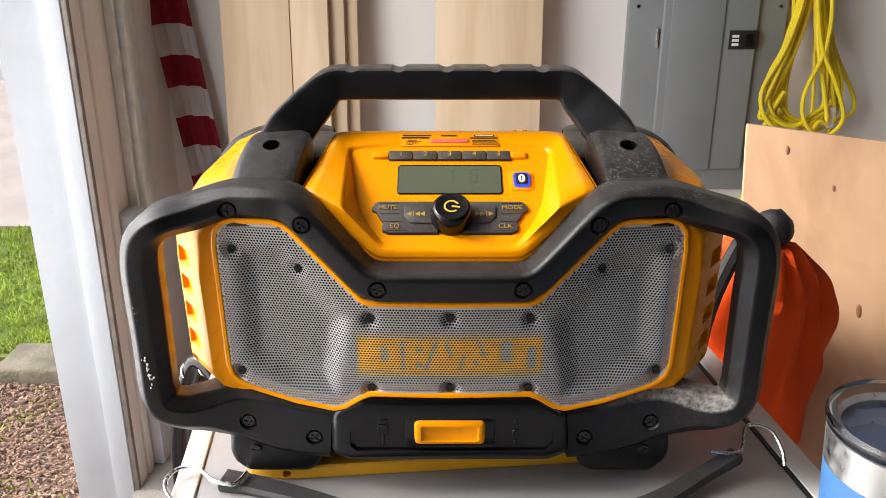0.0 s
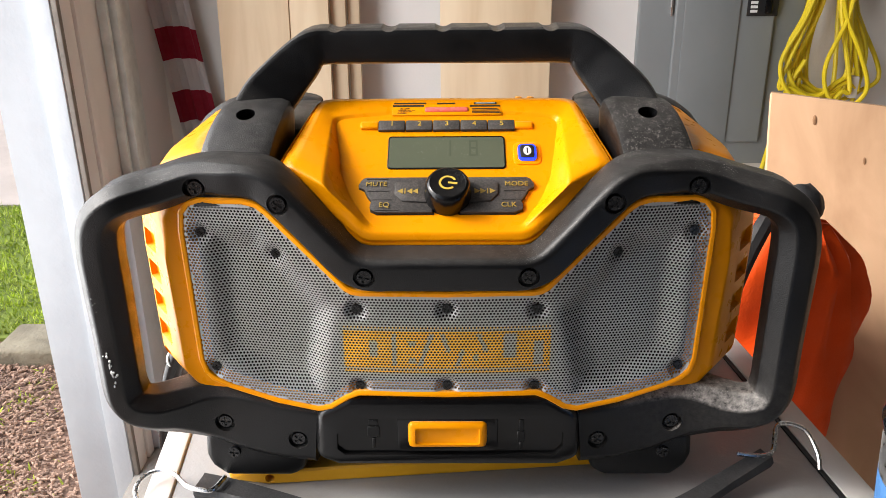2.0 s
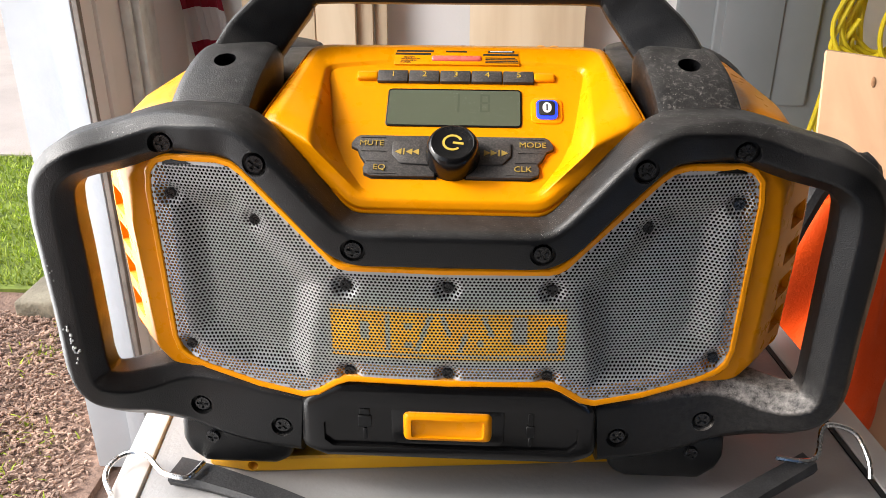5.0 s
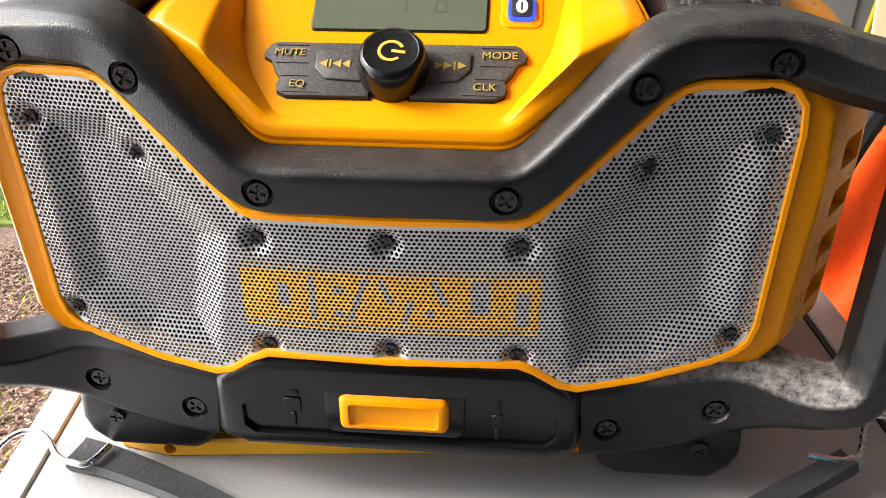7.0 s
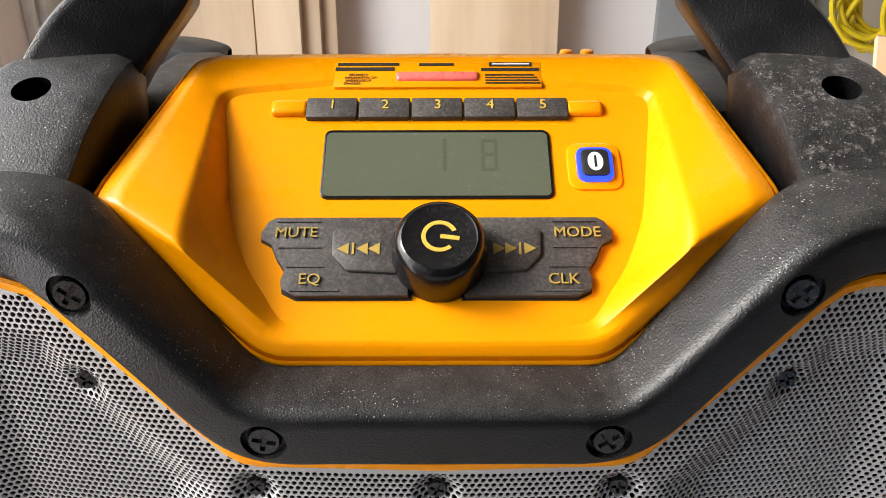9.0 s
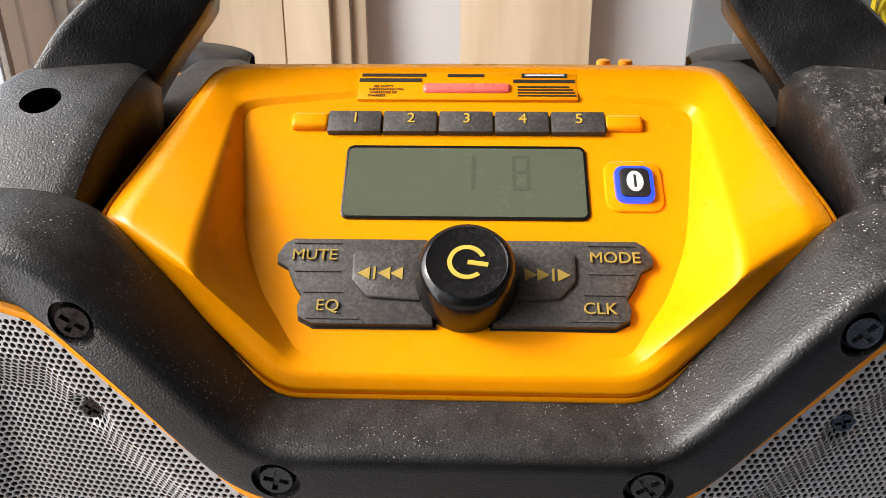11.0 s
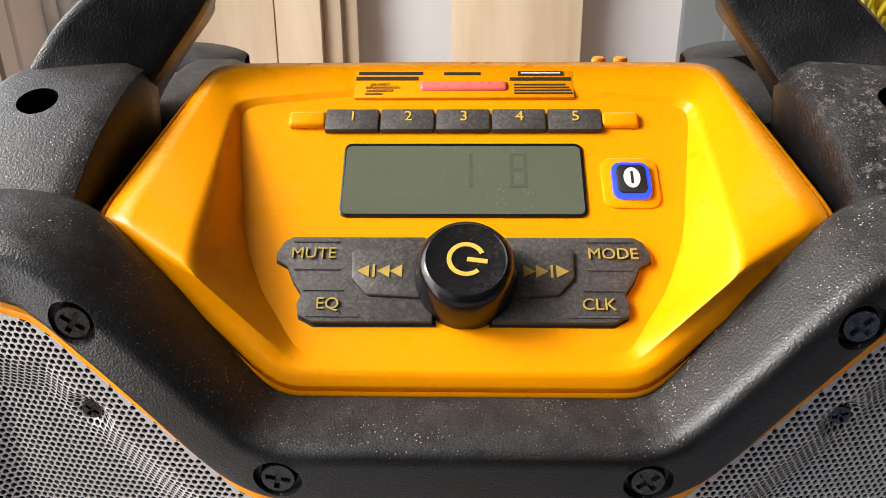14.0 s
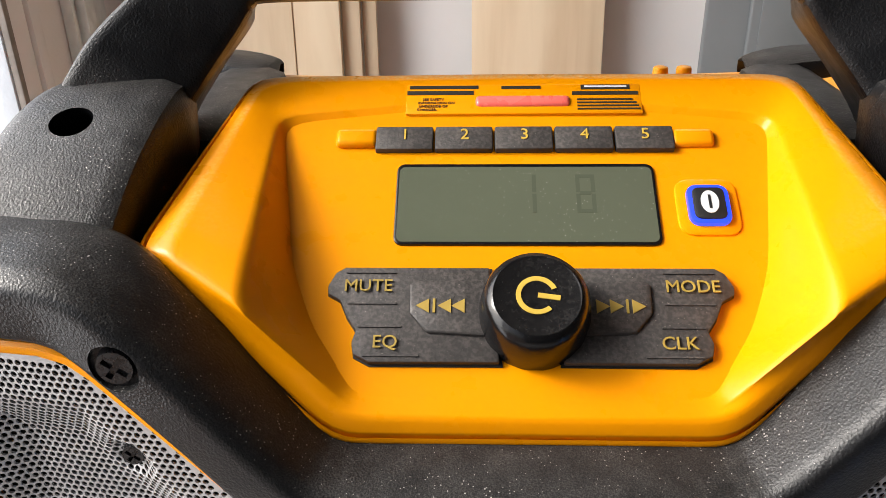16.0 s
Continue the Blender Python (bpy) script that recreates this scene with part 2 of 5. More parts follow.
M_stone = material("edging_stone", (0.30, 0.275, 0.21), 0.9, vary=0.25, vary_scale=14, grain=0.6, grain_scale=80)
M_soil = material("soil_and_mulch", (0.27, 0.18, 0.14), 0.95, vary=0.35, vary_scale=9, grain=0.8, grain_scale=60)
M_chip = material("mulch_chip", (0.44, 0.31, 0.245), 0.9, vary=0.6, vary_scale=45, grain=0.4, grain_scale=200)
M_grass = material("lawn_base", (0.20, 0.27, 0.05), 0.9, vary=0.4, vary_scale=12)
M_blade = material("grass_blade", (0.44, 0.55, 0.06), 0.55, vary=0.45, vary_scale=9)
# for surfaces out of view; grey chosen to set how much light bounces back
M_unseen = material("unseen_dark_grey", (0.20, 0.195, 0.19), 0.85, vary=0.1)
M_siding = material("white_siding", (0.80, 0.80, 0.80), 0.6, vary=0.04)

def worn(src, name, x_from, z_below, strength=0.9, lo=0.34, hi=0.74):
    """A copy of a plastic with a whitish worn, dusty patch on one lower end."""
    m = src.copy()
    m.name = name
    nt = m.node_tree
    b = nt.nodes["Principled BSDF"]
    link = b.inputs["Base Color"].links[0].from_socket
    tc = nt.nodes.new("ShaderNodeTexCoord")
    sep = nt.nodes.new("ShaderNodeSeparateXYZ")
    nt.links.new(tc.outputs["Object"], sep.inputs[0])
    geo = nt.nodes.new("ShaderNodeNewGeometry")
    sn = nt.nodes.new("ShaderNodeSeparateXYZ")
    nt.links.new(geo.outputs["Normal"], sn.inputs[0])

    def ranged(sock, lo, hi, t0=0.0, t1=1.0):
        r = nt.nodes.new("ShaderNodeMapRange")
        r.inputs["From Min"].default_value, r.inputs["From Max"].default_value = lo, hi
        r.inputs["To Min"].default_value, r.inputs["To Max"].default_value = t0, t1
        nt.links.new(sock, r.inputs["Value"])
        return r.outputs["Result"]

    def times(p, q):
        x = nt.nodes.new("ShaderNodeMath")
        x.operation = "MULTIPLY"
        nt.links.new(p, x.inputs[0])
        nt.links.new(q, x.inputs[1])
        return x.outputs[0]

    no = nt.nodes.new("ShaderNodeTexNoise")
    no.inputs["Scale"].default_value, no.inputs["Detail"].default_value, no.inputs["Roughness"].default_value = 260, 9, 0.75
    nt.links.new(tc.outputs["Object"], no.inputs["Vector"])
    f = times(ranged(sep.outputs["X"], x_from, x_from + 0.035), ranged(sep.outputs["Z"], z_below + 0.05, z_below))
    f = times(f, ranged(sn.outputs["Z"], 0.05, 0.7, 0.06, 1.0))
    f = times(f, ranged(no.outputs["Fac"], lo, hi, 0.0, strength))
    mx = nt.nodes.new("ShaderNodeMix")
    mx.data_type = "RGBA"
    nt.links.new(f, mx.inputs["Factor"])
    nt.links.new(link, mx.inputs["A"])
    mx.inputs["B"].default_value = (0.62, 0.57, 0.53, 1)
    nt.links.new(mx.outputs["Result"], b.inputs["Base Color"])
    return m


M_cage = worn(M_black, "black_textured_rubber_worn", 0.105, 0.085, 0.68)
M_mount = worn(M_black, "black_textured_rubber_dusty", 0.08, 10.0, 0.45, 0.54, 0.76)

# ---- geometry helpers ----
ORIGIN = {}


def thing(name, at, label, category, group="", kind=""):
    ob = new(name)
    ob.empty_display_size = 0.05
    ob.location = at
    ORIGIN[ob.name] = Vector(at)
    return tagged(ob, label, category, group, kind)


def finish(bm, sharp=38):
    bmesh.ops.recalc_face_normals(bm, faces=bm.faces[:])
    me = bpy.data.meshes.new("mesh")
    bm.to_mesh(me)
    bm.free()
    for p in me.polygons:
        p.use_smooth = True
    me.set_sharp_from_angle(angle=radians(sharp))
    return me


def solid(name, bm, mat, label="", category="", kind="", group="", sharp=38):
    me = finish(bm, sharp)
    me.materials.append(mat)
    me.name = name
    return tagged(new(name, me), label, category, group, kind)


def part(name, bm, mat, parent, label="", sharp=38, crisp=False):
    """One mesh under a thing or under a part of it; bm is in world metres."""
    off = ORIGIN[parent.name]
    bmesh.ops.translate(bm, verts=bm.verts[:], vec=-off)
    me = finish(bm, sharp)
    me.name = name
    me.materials.append(mat)
    ob = new(name, me)
    ob.parent = parent
    ORIGIN[ob.name] = off
    if crisp:
        even = ob.modifiers.new("even_faces", "WEIGHTED_NORMAL")
        even.keep_sharp, even.weight = True, 90
    if label:
        ob["label"] = label
    return ob


def box(x0, x1, y0, y1, z0, z1, bevel=0.0, seg=2, bm=None):
    own = bmesh.new()
    bmesh.ops.create_cube(own, size=1)
    for v in own.verts:
        v.co = Vector((x0 + (v.co.x + 0.5) * (x1 - x0), y0 + (v.co.y + 0.5) * (y1 - y0), z0 + (v.co.z + 0.5) * (z1 - z0)))
    if bevel:
        bmesh.ops.bevel(own, geom=own.edges[:], offset=bevel, segments=seg, affect="EDGES", profile=0.5)
    return merge(bm, own)


def merge(bm, own):
    if bm is None:
        return own
    me = bpy.data.meshes.new("tmp")
    own.to_mesh(me)
    own.free()
    bm.from_mesh(me)
    bpy.data.meshes.remove(me)
    return bm


def turn(bm, m):
    bmesh.ops.transform(bm, matrix=m, verts=bm.verts[:])
    return bm


def prism(poly, y0, y1, bevel=0.0, seg=2, bm=None):
    """A polygon of (x, z) drawn out along y."""
    own = bmesh.new()
    a = [own.verts.new((x, y0, z)) for x, z in poly]
    b = [own.verts.new((x, y1, z)) for x, z in poly]
    own.faces.new(a)
    own.faces.new(b[::-1])
    for i in range(len(poly)):
        j = (i + 1) % len(poly)
        own.faces.new((a[i], b[i], b[j], a[j]))
    bmesh.ops.recalc_face_normals(own, faces=own.faces[:])
    if bevel:
        bmesh.ops.bevel(own, geom=own.edges[:], offset=bevel, segments=seg, affect="EDGES", profile=0.5)
    return merge(bm, own)


def cylinder(p0, p1, r0, r1=None, seg=24, bevel=0.0, bm=None):
    own = bmesh.new()
    p0, p1 = Vector(p0), Vector(p1)
    d = p1 - p0
    bmesh.ops.create_cone(own, cap_ends=True, segments=seg, radius1=r0, radius2=r0 if r1 is None else r1, depth=d.length)
    if bevel:
        rim = [e for e in own.edges if abs(e.verts[0].co.z - e.verts[1].co.z) < 1e-6]
        bmesh.ops.bevel(own, geom=rim, offset=bevel, segments=2, affect="EDGES", profile=0.5)
    turn(own, Matrix.Translation((p0 + p1) / 2) @ d.to_track_quat("Z", "Y").to_matrix().to_4x4())
    return merge(bm, own)


def smooth_path(pts, steps=5):
    """Catmull-Rom through points of any length."""
    pts = [np.array(p, float) for p in pts]
    out = []
    for i in range(len(pts) - 1):
        p0, p1, p2, p3 = pts[max(i - 1, 0)], pts[i], pts[i + 1], pts[min(i + 2, len(pts) - 1)]
        for k in range(steps):
            t = k / steps
            out.append(0.5 * (2 * p1 + (p2 - p0) * t + (2 * p0 - 5 * p1 + 4 * p2 - p3) * t * t + (3 * p1 - p0 - 3 * p2 + p3) * t ** 3))
    out.append(pts[-1])
    return out


def sweep(pts, section, closed=False, bm=None, across=None):
    """Draws section(w, d), a ring of (across, inwards), along rows of (x, y, z, w, d); the path is the middle of the outer face."""
    own = bmesh.new()
    rings = []
    n = len(pts)
    for i, p in enumerate(pts):
        a = Vector(pts[i - 1][:3]) if i or closed else Vector(p[:3])
        b = Vector(pts[(i + 1) % n][:3]) if i < n - 1 or closed else Vector(p[:3])
        t = (b - a).normalized()
        w = t.cross(Vector((0, 1, 0))).normalized() if across is None else (across - t * across.dot(t)).normalized()
        inward = w.cross(t).normalized()
        if across is None and inward.y < 0 or across is not None and inward.z > 0:
            inward = -inward
        c = Vector(p[:3])
        rings.append([own.verts.new(c + w * u + inward * v) for u, v in section(*p[3:])])
    m = len(rings[0])
    for i in range(n if closed else n - 1):
        r, s = rings[i], rings[(i + 1) % n]
        for k in range(m):
            own.faces.new((r[k], r[(k + 1) % m], s[(k + 1) % m], s[k]))
    if not closed:
        own.faces.new(rings[0][::-1])
        own.faces.new(rings[-1])
    bmesh.ops.recalc_face_normals(own, faces=own.faces[:])
    return merge(bm, own)


def tube(pts, r, seg=8, bm=None, steps=6):
    path = [Vector(p[:3]) for p in smooth_path(pts, steps)]
    own = bmesh.new()
    rings, side = [], None
    for i, c in enumerate(path):
        t = (path[min(i + 1, len(path) - 1)] - path[max(i - 1, 0)]).normalized()
        if side is None:
            side = t.orthogonal().normalized()
        side = (side - t * side.dot(t)).normalized()
        up = t.cross(side)
        rings.append([own.verts.new(c + r * (side * math.cos(2 * math.pi * k / seg) + up * math.sin(2 * math.pi * k / seg))) for k in range(seg)])
    for r0, r1 in zip(rings, rings[1:]):
        for k in range(seg):
            own.faces.new((r0[k], r0[(k + 1) % seg], r1[(k + 1) % seg], r1[k]))
    own.faces.new(rings[0][::-1])
    own.faces.new(rings[-1])
    return merge(bm, own)


def lathe(rings, at, seg=48, bm=None, close=True):
    """Rings of (radius, z) turned about the upright through at."""
    own = bmesh.new()
    x, y, z = at
    loops = [[own.verts.new((x + r * math.cos(2 * math.pi * k / seg), y + r * math.sin(2 * math.pi * k / seg), z + h)) for k in range(seg)] for r, h in rings]
    for a, b in zip(loops, loops[1:]):
        for k in range(seg):
            own.faces.new((a[k], a[(k + 1) % seg], b[(k + 1) % seg], b[k]))
    if close:
        own.faces.new(loops[0][::-1])
        own.faces.new(loops[-1])
    return merge(bm, own)


def cut(ob, cutter):
    """Takes the cutter's volume (world metres) out of the object."""
    off = ORIGIN.get(ob.name, Vector((0, 0, 0)))
    bmesh.ops.translate(cutter, verts=cutter.verts[:], vec=-off)
    bmesh.ops.recalc_face_normals(cutter, faces=cutter.faces[:])
    me = bpy.data.meshes.new("cutter")
    cutter.to_mesh(me)
    cutter.free()
    me.materials.append(ob.data.materials[0])
    tool = new("cutter", me)
    holder = new("holder", ob.data)
    mod = holder.modifiers.new("cut", "BOOLEAN")
    mod.object, mod.operation, mod.solver = tool, "DIFFERENCE", "EXACT"
    done = bpy.data.meshes.new_from_object(holder.evaluated_get(bpy.context.evaluated_depsgraph_get()))
    bpy.data.objects.remove(holder)
    bpy.data.objects.remove(tool)
    bpy.data.meshes.remove(me)
    for p in done.polygons:
        p.use_smooth = True
    done.set_sharp_from_angle(angle=radians(38))
    done.name = ob.name
    ob.data = done


def lettering(text, size, m, thick=0.0002):
    """Text in the built-in font as a mesh, its middle at the pose m."""
    cu = bpy.data.curves.new("text", "FONT")
    cu.body, cu.size, cu.extrude = text, size, thick
    cu.align_x, cu.align_y = "CENTER", "CENTER"
    cu.resolution_u = 3
    tmp = new("text", cu)
    bpy.context.view_layer.update()
    me = bpy.data.meshes.new_from_object(tmp.evaluated_get(bpy.context.evaluated_depsgraph_get()))
    bpy.data.objects.remove(tmp)
    bpy.data.curves.remove(cu)
    bm = bmesh.new()
    bm.from_mesh(me)
    bpy.data.meshes.remove(me)
    return turn(bm, m)


def mirror_x(bm):
    return turn(bm, Matrix.Diagonal((-1, 1, 1, 1)))


BENCH_Z = 0.722
TURN6 = Matrix.Translation((0.044, 0.5, 0)) @ Matrix.Rotation(radians(6.0), 4, "Z") @ Matrix.Translation((-0.044, -0.5, 0))

# ---- the garage ----
solid("floor", box(-0.68, 3.2, -3.4, 2.0, -0.12, 0.0), M_slab, "bare grey concrete garage floor slab", "floor", "structure")
# ceiling, right and front walls are unseen, added dark to hold down the fill
solid("ceiling", box(-0.68, 3.2, -3.4, 2.0, 2.5, 2.6), M_unseen, "unseen garage ceiling, dark grey to limit bounced light", "ceiling", "structure")
solid("wall_back", box(-0.80, 3.3, 2.0, 2.12, -0.12, 2.6), M_wall, "pale beige painted drywall garage wall", "wall", "structure")
solid("wall_right", box(3.2, 3.3, -3.4, 2.0, -0.12, 2.6), M_unseen, "unseen garage wall, dark grey to limit bounced light", "wall", "structure")
solid("wall_front", box(-0.80, 3.3, -3.5, -3.4, -0.12, 2.6), M_unseen, "unseen garage wall, dark grey to limit bounced light", "wall", "structure")
solid("wall_left", box(-0.80, -0.68, 1.52, 2.0, -0.12, 2.6), M_wall, "short beige wall beside the open garage door", "wall", "structure")
solid("wall_left_far", box(-0.80, -0.68, -3.4, -1.5, -0.12, 2.6), M_wall, "beige wall beyond the garage door opening", "wall", "structure")
solid("wall_header", box(-0.80, -0.68, -1.5, 1.52, 2.15, 2.6), M_wall, "wall above the open garage door", "wall", "structure")

jamb = thing("door_frame_1", (-0.74, 1.5, -0.1), "white painted wooden garage door jamb with two stepped boards", "door frame", kind="structure")
part("jamb_board", box(-0.809, -0.722, 1.494, 1.52, -0.1, 2.15, 0.003), M_white, jamb)
part("stop_board", box(-0.722, -0.681, 1.484, 1.52, -0.1, 2.15, 0.003), M_white, jamb)
part("weather_strip", box(-0.681, -0.6705, 1.488, 1.502, -0.1, 2.15, 0.002), M_trim_dark, jamb, "brown worn rubber weather strip")
part("casing_strip", box(-0.6795, -0.6715, 1.5025, 1.545, -0.1, 2.15, 0.002), M_wall, jamb)
part("edge_strip", box(-0.6795, -0.668, 1.552, 1.580, -0.1, 2.15, 0.002), M_wall, jamb)

track = thing("door_track", (-0.66, 1.69, 0), "galvanised steel garage door track on the wall", "door track")
part("flange", box(-0.6795, -0.664, 1.725, 1.80, 0.35, 2.2, 0.002), M_galv, track)
part("channel", box(-0.6795, -0.648, 1.69, 1.725, 0.35, 2.2, 0.004), M_galv, track)
part("lip", box(-0.6795, -0.660, 1.668, 1.681, 0.35, 2.2, 0.003), M_galv, track)
solid("ledge_1", box(-0.6797, -0.645, 1.585, 1.660, 0.0, 0.600, 0.004), M_white, "white painted low concrete ledge along the wall", "ledge", "structure")

# breaker panel
bp = thing("breaker_panel", (0.617, 2.0, 0.54), "grey enamelled steel electrical breaker panel on the wall", "breaker panel")
part("cover", box(0.430, 0.804, 1.975, 1.9995, 0.545, 1.38, 0.004), M_panel, bp)
lid = part("door", box(0.508, 0.735, 1.963, 1.974, 0.600, 1.32, 0.006, 3), M_panel, bp)
part("door_step", box(0.528, 0.652, 1.9575, 1.9625, 0.6015, 1.318, 0.002), M_panel, lid)
part("hinge", box(0.498, 0.5035, 1.966, 1.9745, 0.895, 0.94, 0.001), M_steel, lid)
lab = part("latch_plate", box(0.668, 0.737, 1.9585, 1.9625, 0.893, 0.936, 0.001), M_dark, lid, "black plastic latch plate")
part("latch_slide", box(0.706, 0.722, 1.953, 1.958, 0.899, 0.928, 0.002), M_black_smooth, lid)
for k in range(3):
    part("print_mark", box(0.674, 0.690, 1.9575, 1.958, 0.901 + 0.0095 * k, 0.907 + 0.0095 * k), M_white_print, lid)
for sx, sz in ((0.452, 0.99), (0.452, 0.62), (0.785, 0.99), (0.785, 0.62)):
    part("screw", cylinder((sx, 1.975, sz), (sx, 1.972, sz), 0.004, seg=12), M_screw, bp)

# boards leaning on the back wall
def board(x0, x1, foot, top, height, thick, mat, label, lean=0.0):
    bm = box(x0, x1, -thick / 2, thick / 2, 0, height, 0.0015)
    ang = math.atan2(top - foot, height)
    m = Matrix.Translation((0, foot, 0.006)) @ Matrix.Rotation(-ang, 4, "X")
    if lean:
        mid = (x0 + x1) / 2
        m = m @ Matrix.Translation((mid, 0, 0.9)) @ Matrix.Rotation(radians(lean), 4, "Y") @ Matrix.Translation((-mid, 0, -0.9))
    ob = solid("board", turn(bm, m), mat, label, "board", group="boards against the wall")
    return ob


board(-0.500, -0.347, 1.80, 1.965, 2.05, 0.018, M_pine, "wide pale pine board leaning on the wall")
board(-0.3465, -0.262, 1.806, 1.965, 2.02, 0.018, M_pine, "narrow clean pine board beside a wide one")
# both narrow strips wear the pine with shade painted in
board(-0.262, -0.228, 1.84, 1.972, 1.98, 0.018, M_pine_shade, "narrow pine strip leaning beside a wide board")
board(-0.226, -0.200, 1.87, 1.975, 1.94, 0.016, M_pine_shade, "narrow pine strip with shade in its colour leaning on the wall")
board(-0.022, 0.222, 1.86, 1.972, 1.96, 0.018, M_pine, "clean pale plywood strip leaning on the wall")

# striped flag hanging in the corner
flag = thing("flag", (-0.62, 1.96, 0.55), "crimson and white striped cloth flag hanging folded", "flag")
def flag_x(z, k):
    left = -0.634 - (z - 0.62) * 0.14
    return left + k * 0.093
stripe = 0.072
z_top = 1.308
i = 0
while z_top > 0.57:
    z_bot = max(z_top - stripe, 0.55)
    bm = bmesh.new()
    rows = []
    for r in range(5):
        z = z_top + (z_bot - z_top) * r / 4
        rows.append([bm.verts.new((flag_x(z, k / 16), 1.95 + 0.008 * math.sin(k * 0.85 + z * 5) + 0.003 * math.sin(k * 2.1), z - 0.004 * k / 16 + 0.008 * math.sin(k / 16 * 3))) for k in range(17)])
    for a, b in zip(rows, rows[1:]):
        for k in range(16):
            bm.faces.new((a[k], a[k + 1], b[k + 1], b[k]))
    geom = bmesh.ops.solidify(bm, geom=bm.faces[:], thickness=0.002)
    part("stripe", bm, (M_red, M_whitecloth)[i % 2], flag, ("crimson stripe", "white stripe")[i % 2])
    z_top = z_bot
    i += 1

# yellow extension cord hung on the back wall
cord = thing("extension_cord", (0.88, 1.95, 0.70), "yellow vinyl extension cord hung in loose loops on the wall", "extension cord")
rnd = random.Random(7)
for k in range(10):
    f = k / 9
    xl = 0.740 + 0.085 * f ** 1.3 + rnd.uniform(-0.006, 0.008)
    xr = 0.885 + 0.105 * rnd.random()
    zl, zr = 0.775 + rnd.uniform(-0.03, 0.05), 0.775 + rnd.uniform(-0.04, 0.07)
    low = 0.700 + rnd.uniform(-0.03, 0.03)
    xm = 0.86 + rnd.uniform(-0.05, 0.05)
    y0 = 1.905 + 0.007 * k
    top = 0.842 + rnd.uniform(-0.018, 0.022)
    bm = tube([(top - 0.008, 1.955, 1.14), (top - 0.014, y0 + 0.01, 1.03), (0.5 * (top + xl) + rnd.uniform(-0.012, 0.012), y0, 0.905), (xl, y0, zl), (xl + 0.30 * (xm - xl), y0 - 0.004, low + 0.022), (xm, y0 - 0.006, low),
               (xr - 0.35 * (xr - xm), y0 - 0.004, low + 0.03), (xr, y0, zr), (0.45 * top + 0.55 * xr + rnd.uniform(-0.012, 0.016), y0 + 0.004, 0.91), (top + 0.016, y0 + 0.01, 1.03), (top + 0.010, 1.96, 1.14)], 0.0052, 8)
    part("loop", bm, M_cord, cord)
part("loop", tube([(0.842, 1.94, 1.13), (0.838, 1.90, 1.0), (0.862, 1.895, 0.90), (0.905, 1.893, 0.82), (0.935, 1.895, 0.74), (0.90, 1.9, 0.69), (0.85, 1.9, 0.66)], 0.0052), M_cord, cord)
part("loop", tube([(0.855, 1.94, 1.13), (0.87, 1.90, 1.0), (0.868, 1.895, 0.90), (0.835, 1.893, 0.80), (0.845, 1.895, 0.735), (0.89, 1.9, 0.69), (0.93, 1.9, 0.64)], 0.0052), M_cord, cord)
part("tail", tube([(0.80, 1.925, 0.80), (0.762, 1.92, 0.72), (0.745, 1.925, 0.60), (0.728, 1.93, 0.46), (0.74, 1.94, 0.30), (0.80, 1.95, 0.22)], 0.0055), M_cord, cord)
part("tail", tube([(0.795, 1.93, 0.76), (0.775, 1.925, 0.66), (0.750, 1.93, 0.57), (0.768, 1.93, 0.545), (0.780, 1.935, 0.50), (0.755, 1.94, 0.36)], 0.0055), M_cord, cord)
part("hook", tube([(0.868, 1.999, 1.17), (0.868, 1.95, 1.155), (0.868, 1.915, 1.16), (0.868, 1.905, 1.19)], 0.005), M_zinc, cord, "steel wall hook")
part("plug", box(0.905, 0.925, 1.912, 1.93, 0.715, 0.765, 0.004), M_whitecloth, cord, "pale moulded plug end")

# plywood sheet leaning back
ply_m = Matrix.Translation((0.405, 1.074, 0.895)) @ Matrix.Rotation(radians(-33), 4, "X") @ Matrix.Rotation(radians(8), 4, "Y")
ply = thing("plywood_sheet", (0.7, 0.45, 0.0), "unfinished plywood sheet with knots leaning at a slant", "plywood sheet")
part("face", turn(box(0, 0.62, 0, 0.0065, -0.985, 0, 0.0006), ply_m), M_ply, ply)
for kx, kz, kr in ((0.155, -0.235, 0.0060), (0.118, -0.075, 0.0032), (0.055, -0.030, 0.0045), (0.105, -0.275, 0.0022)):
    bm = bmesh.new()
    bmesh.ops.create_uvsphere(bm, u_segments=14, v_segments=8, radius=1)
    for v in bm.verts:
        v.co = Vector((kx + v.co.x * kr * 0.6, -0.0003 + v.co.y * 0.0006, kz + v.co.z * kr * 1.5))
    part("knot", turn(bm, ply_m), M_knot, ply, "small brown knot")
part("edge", turn(box(0.0005, 0.6195, 0.0008, 0.0057, 0.0002, 0.0015), ply_m), M_plyedge, ply, "dark rough cut plywood edge")

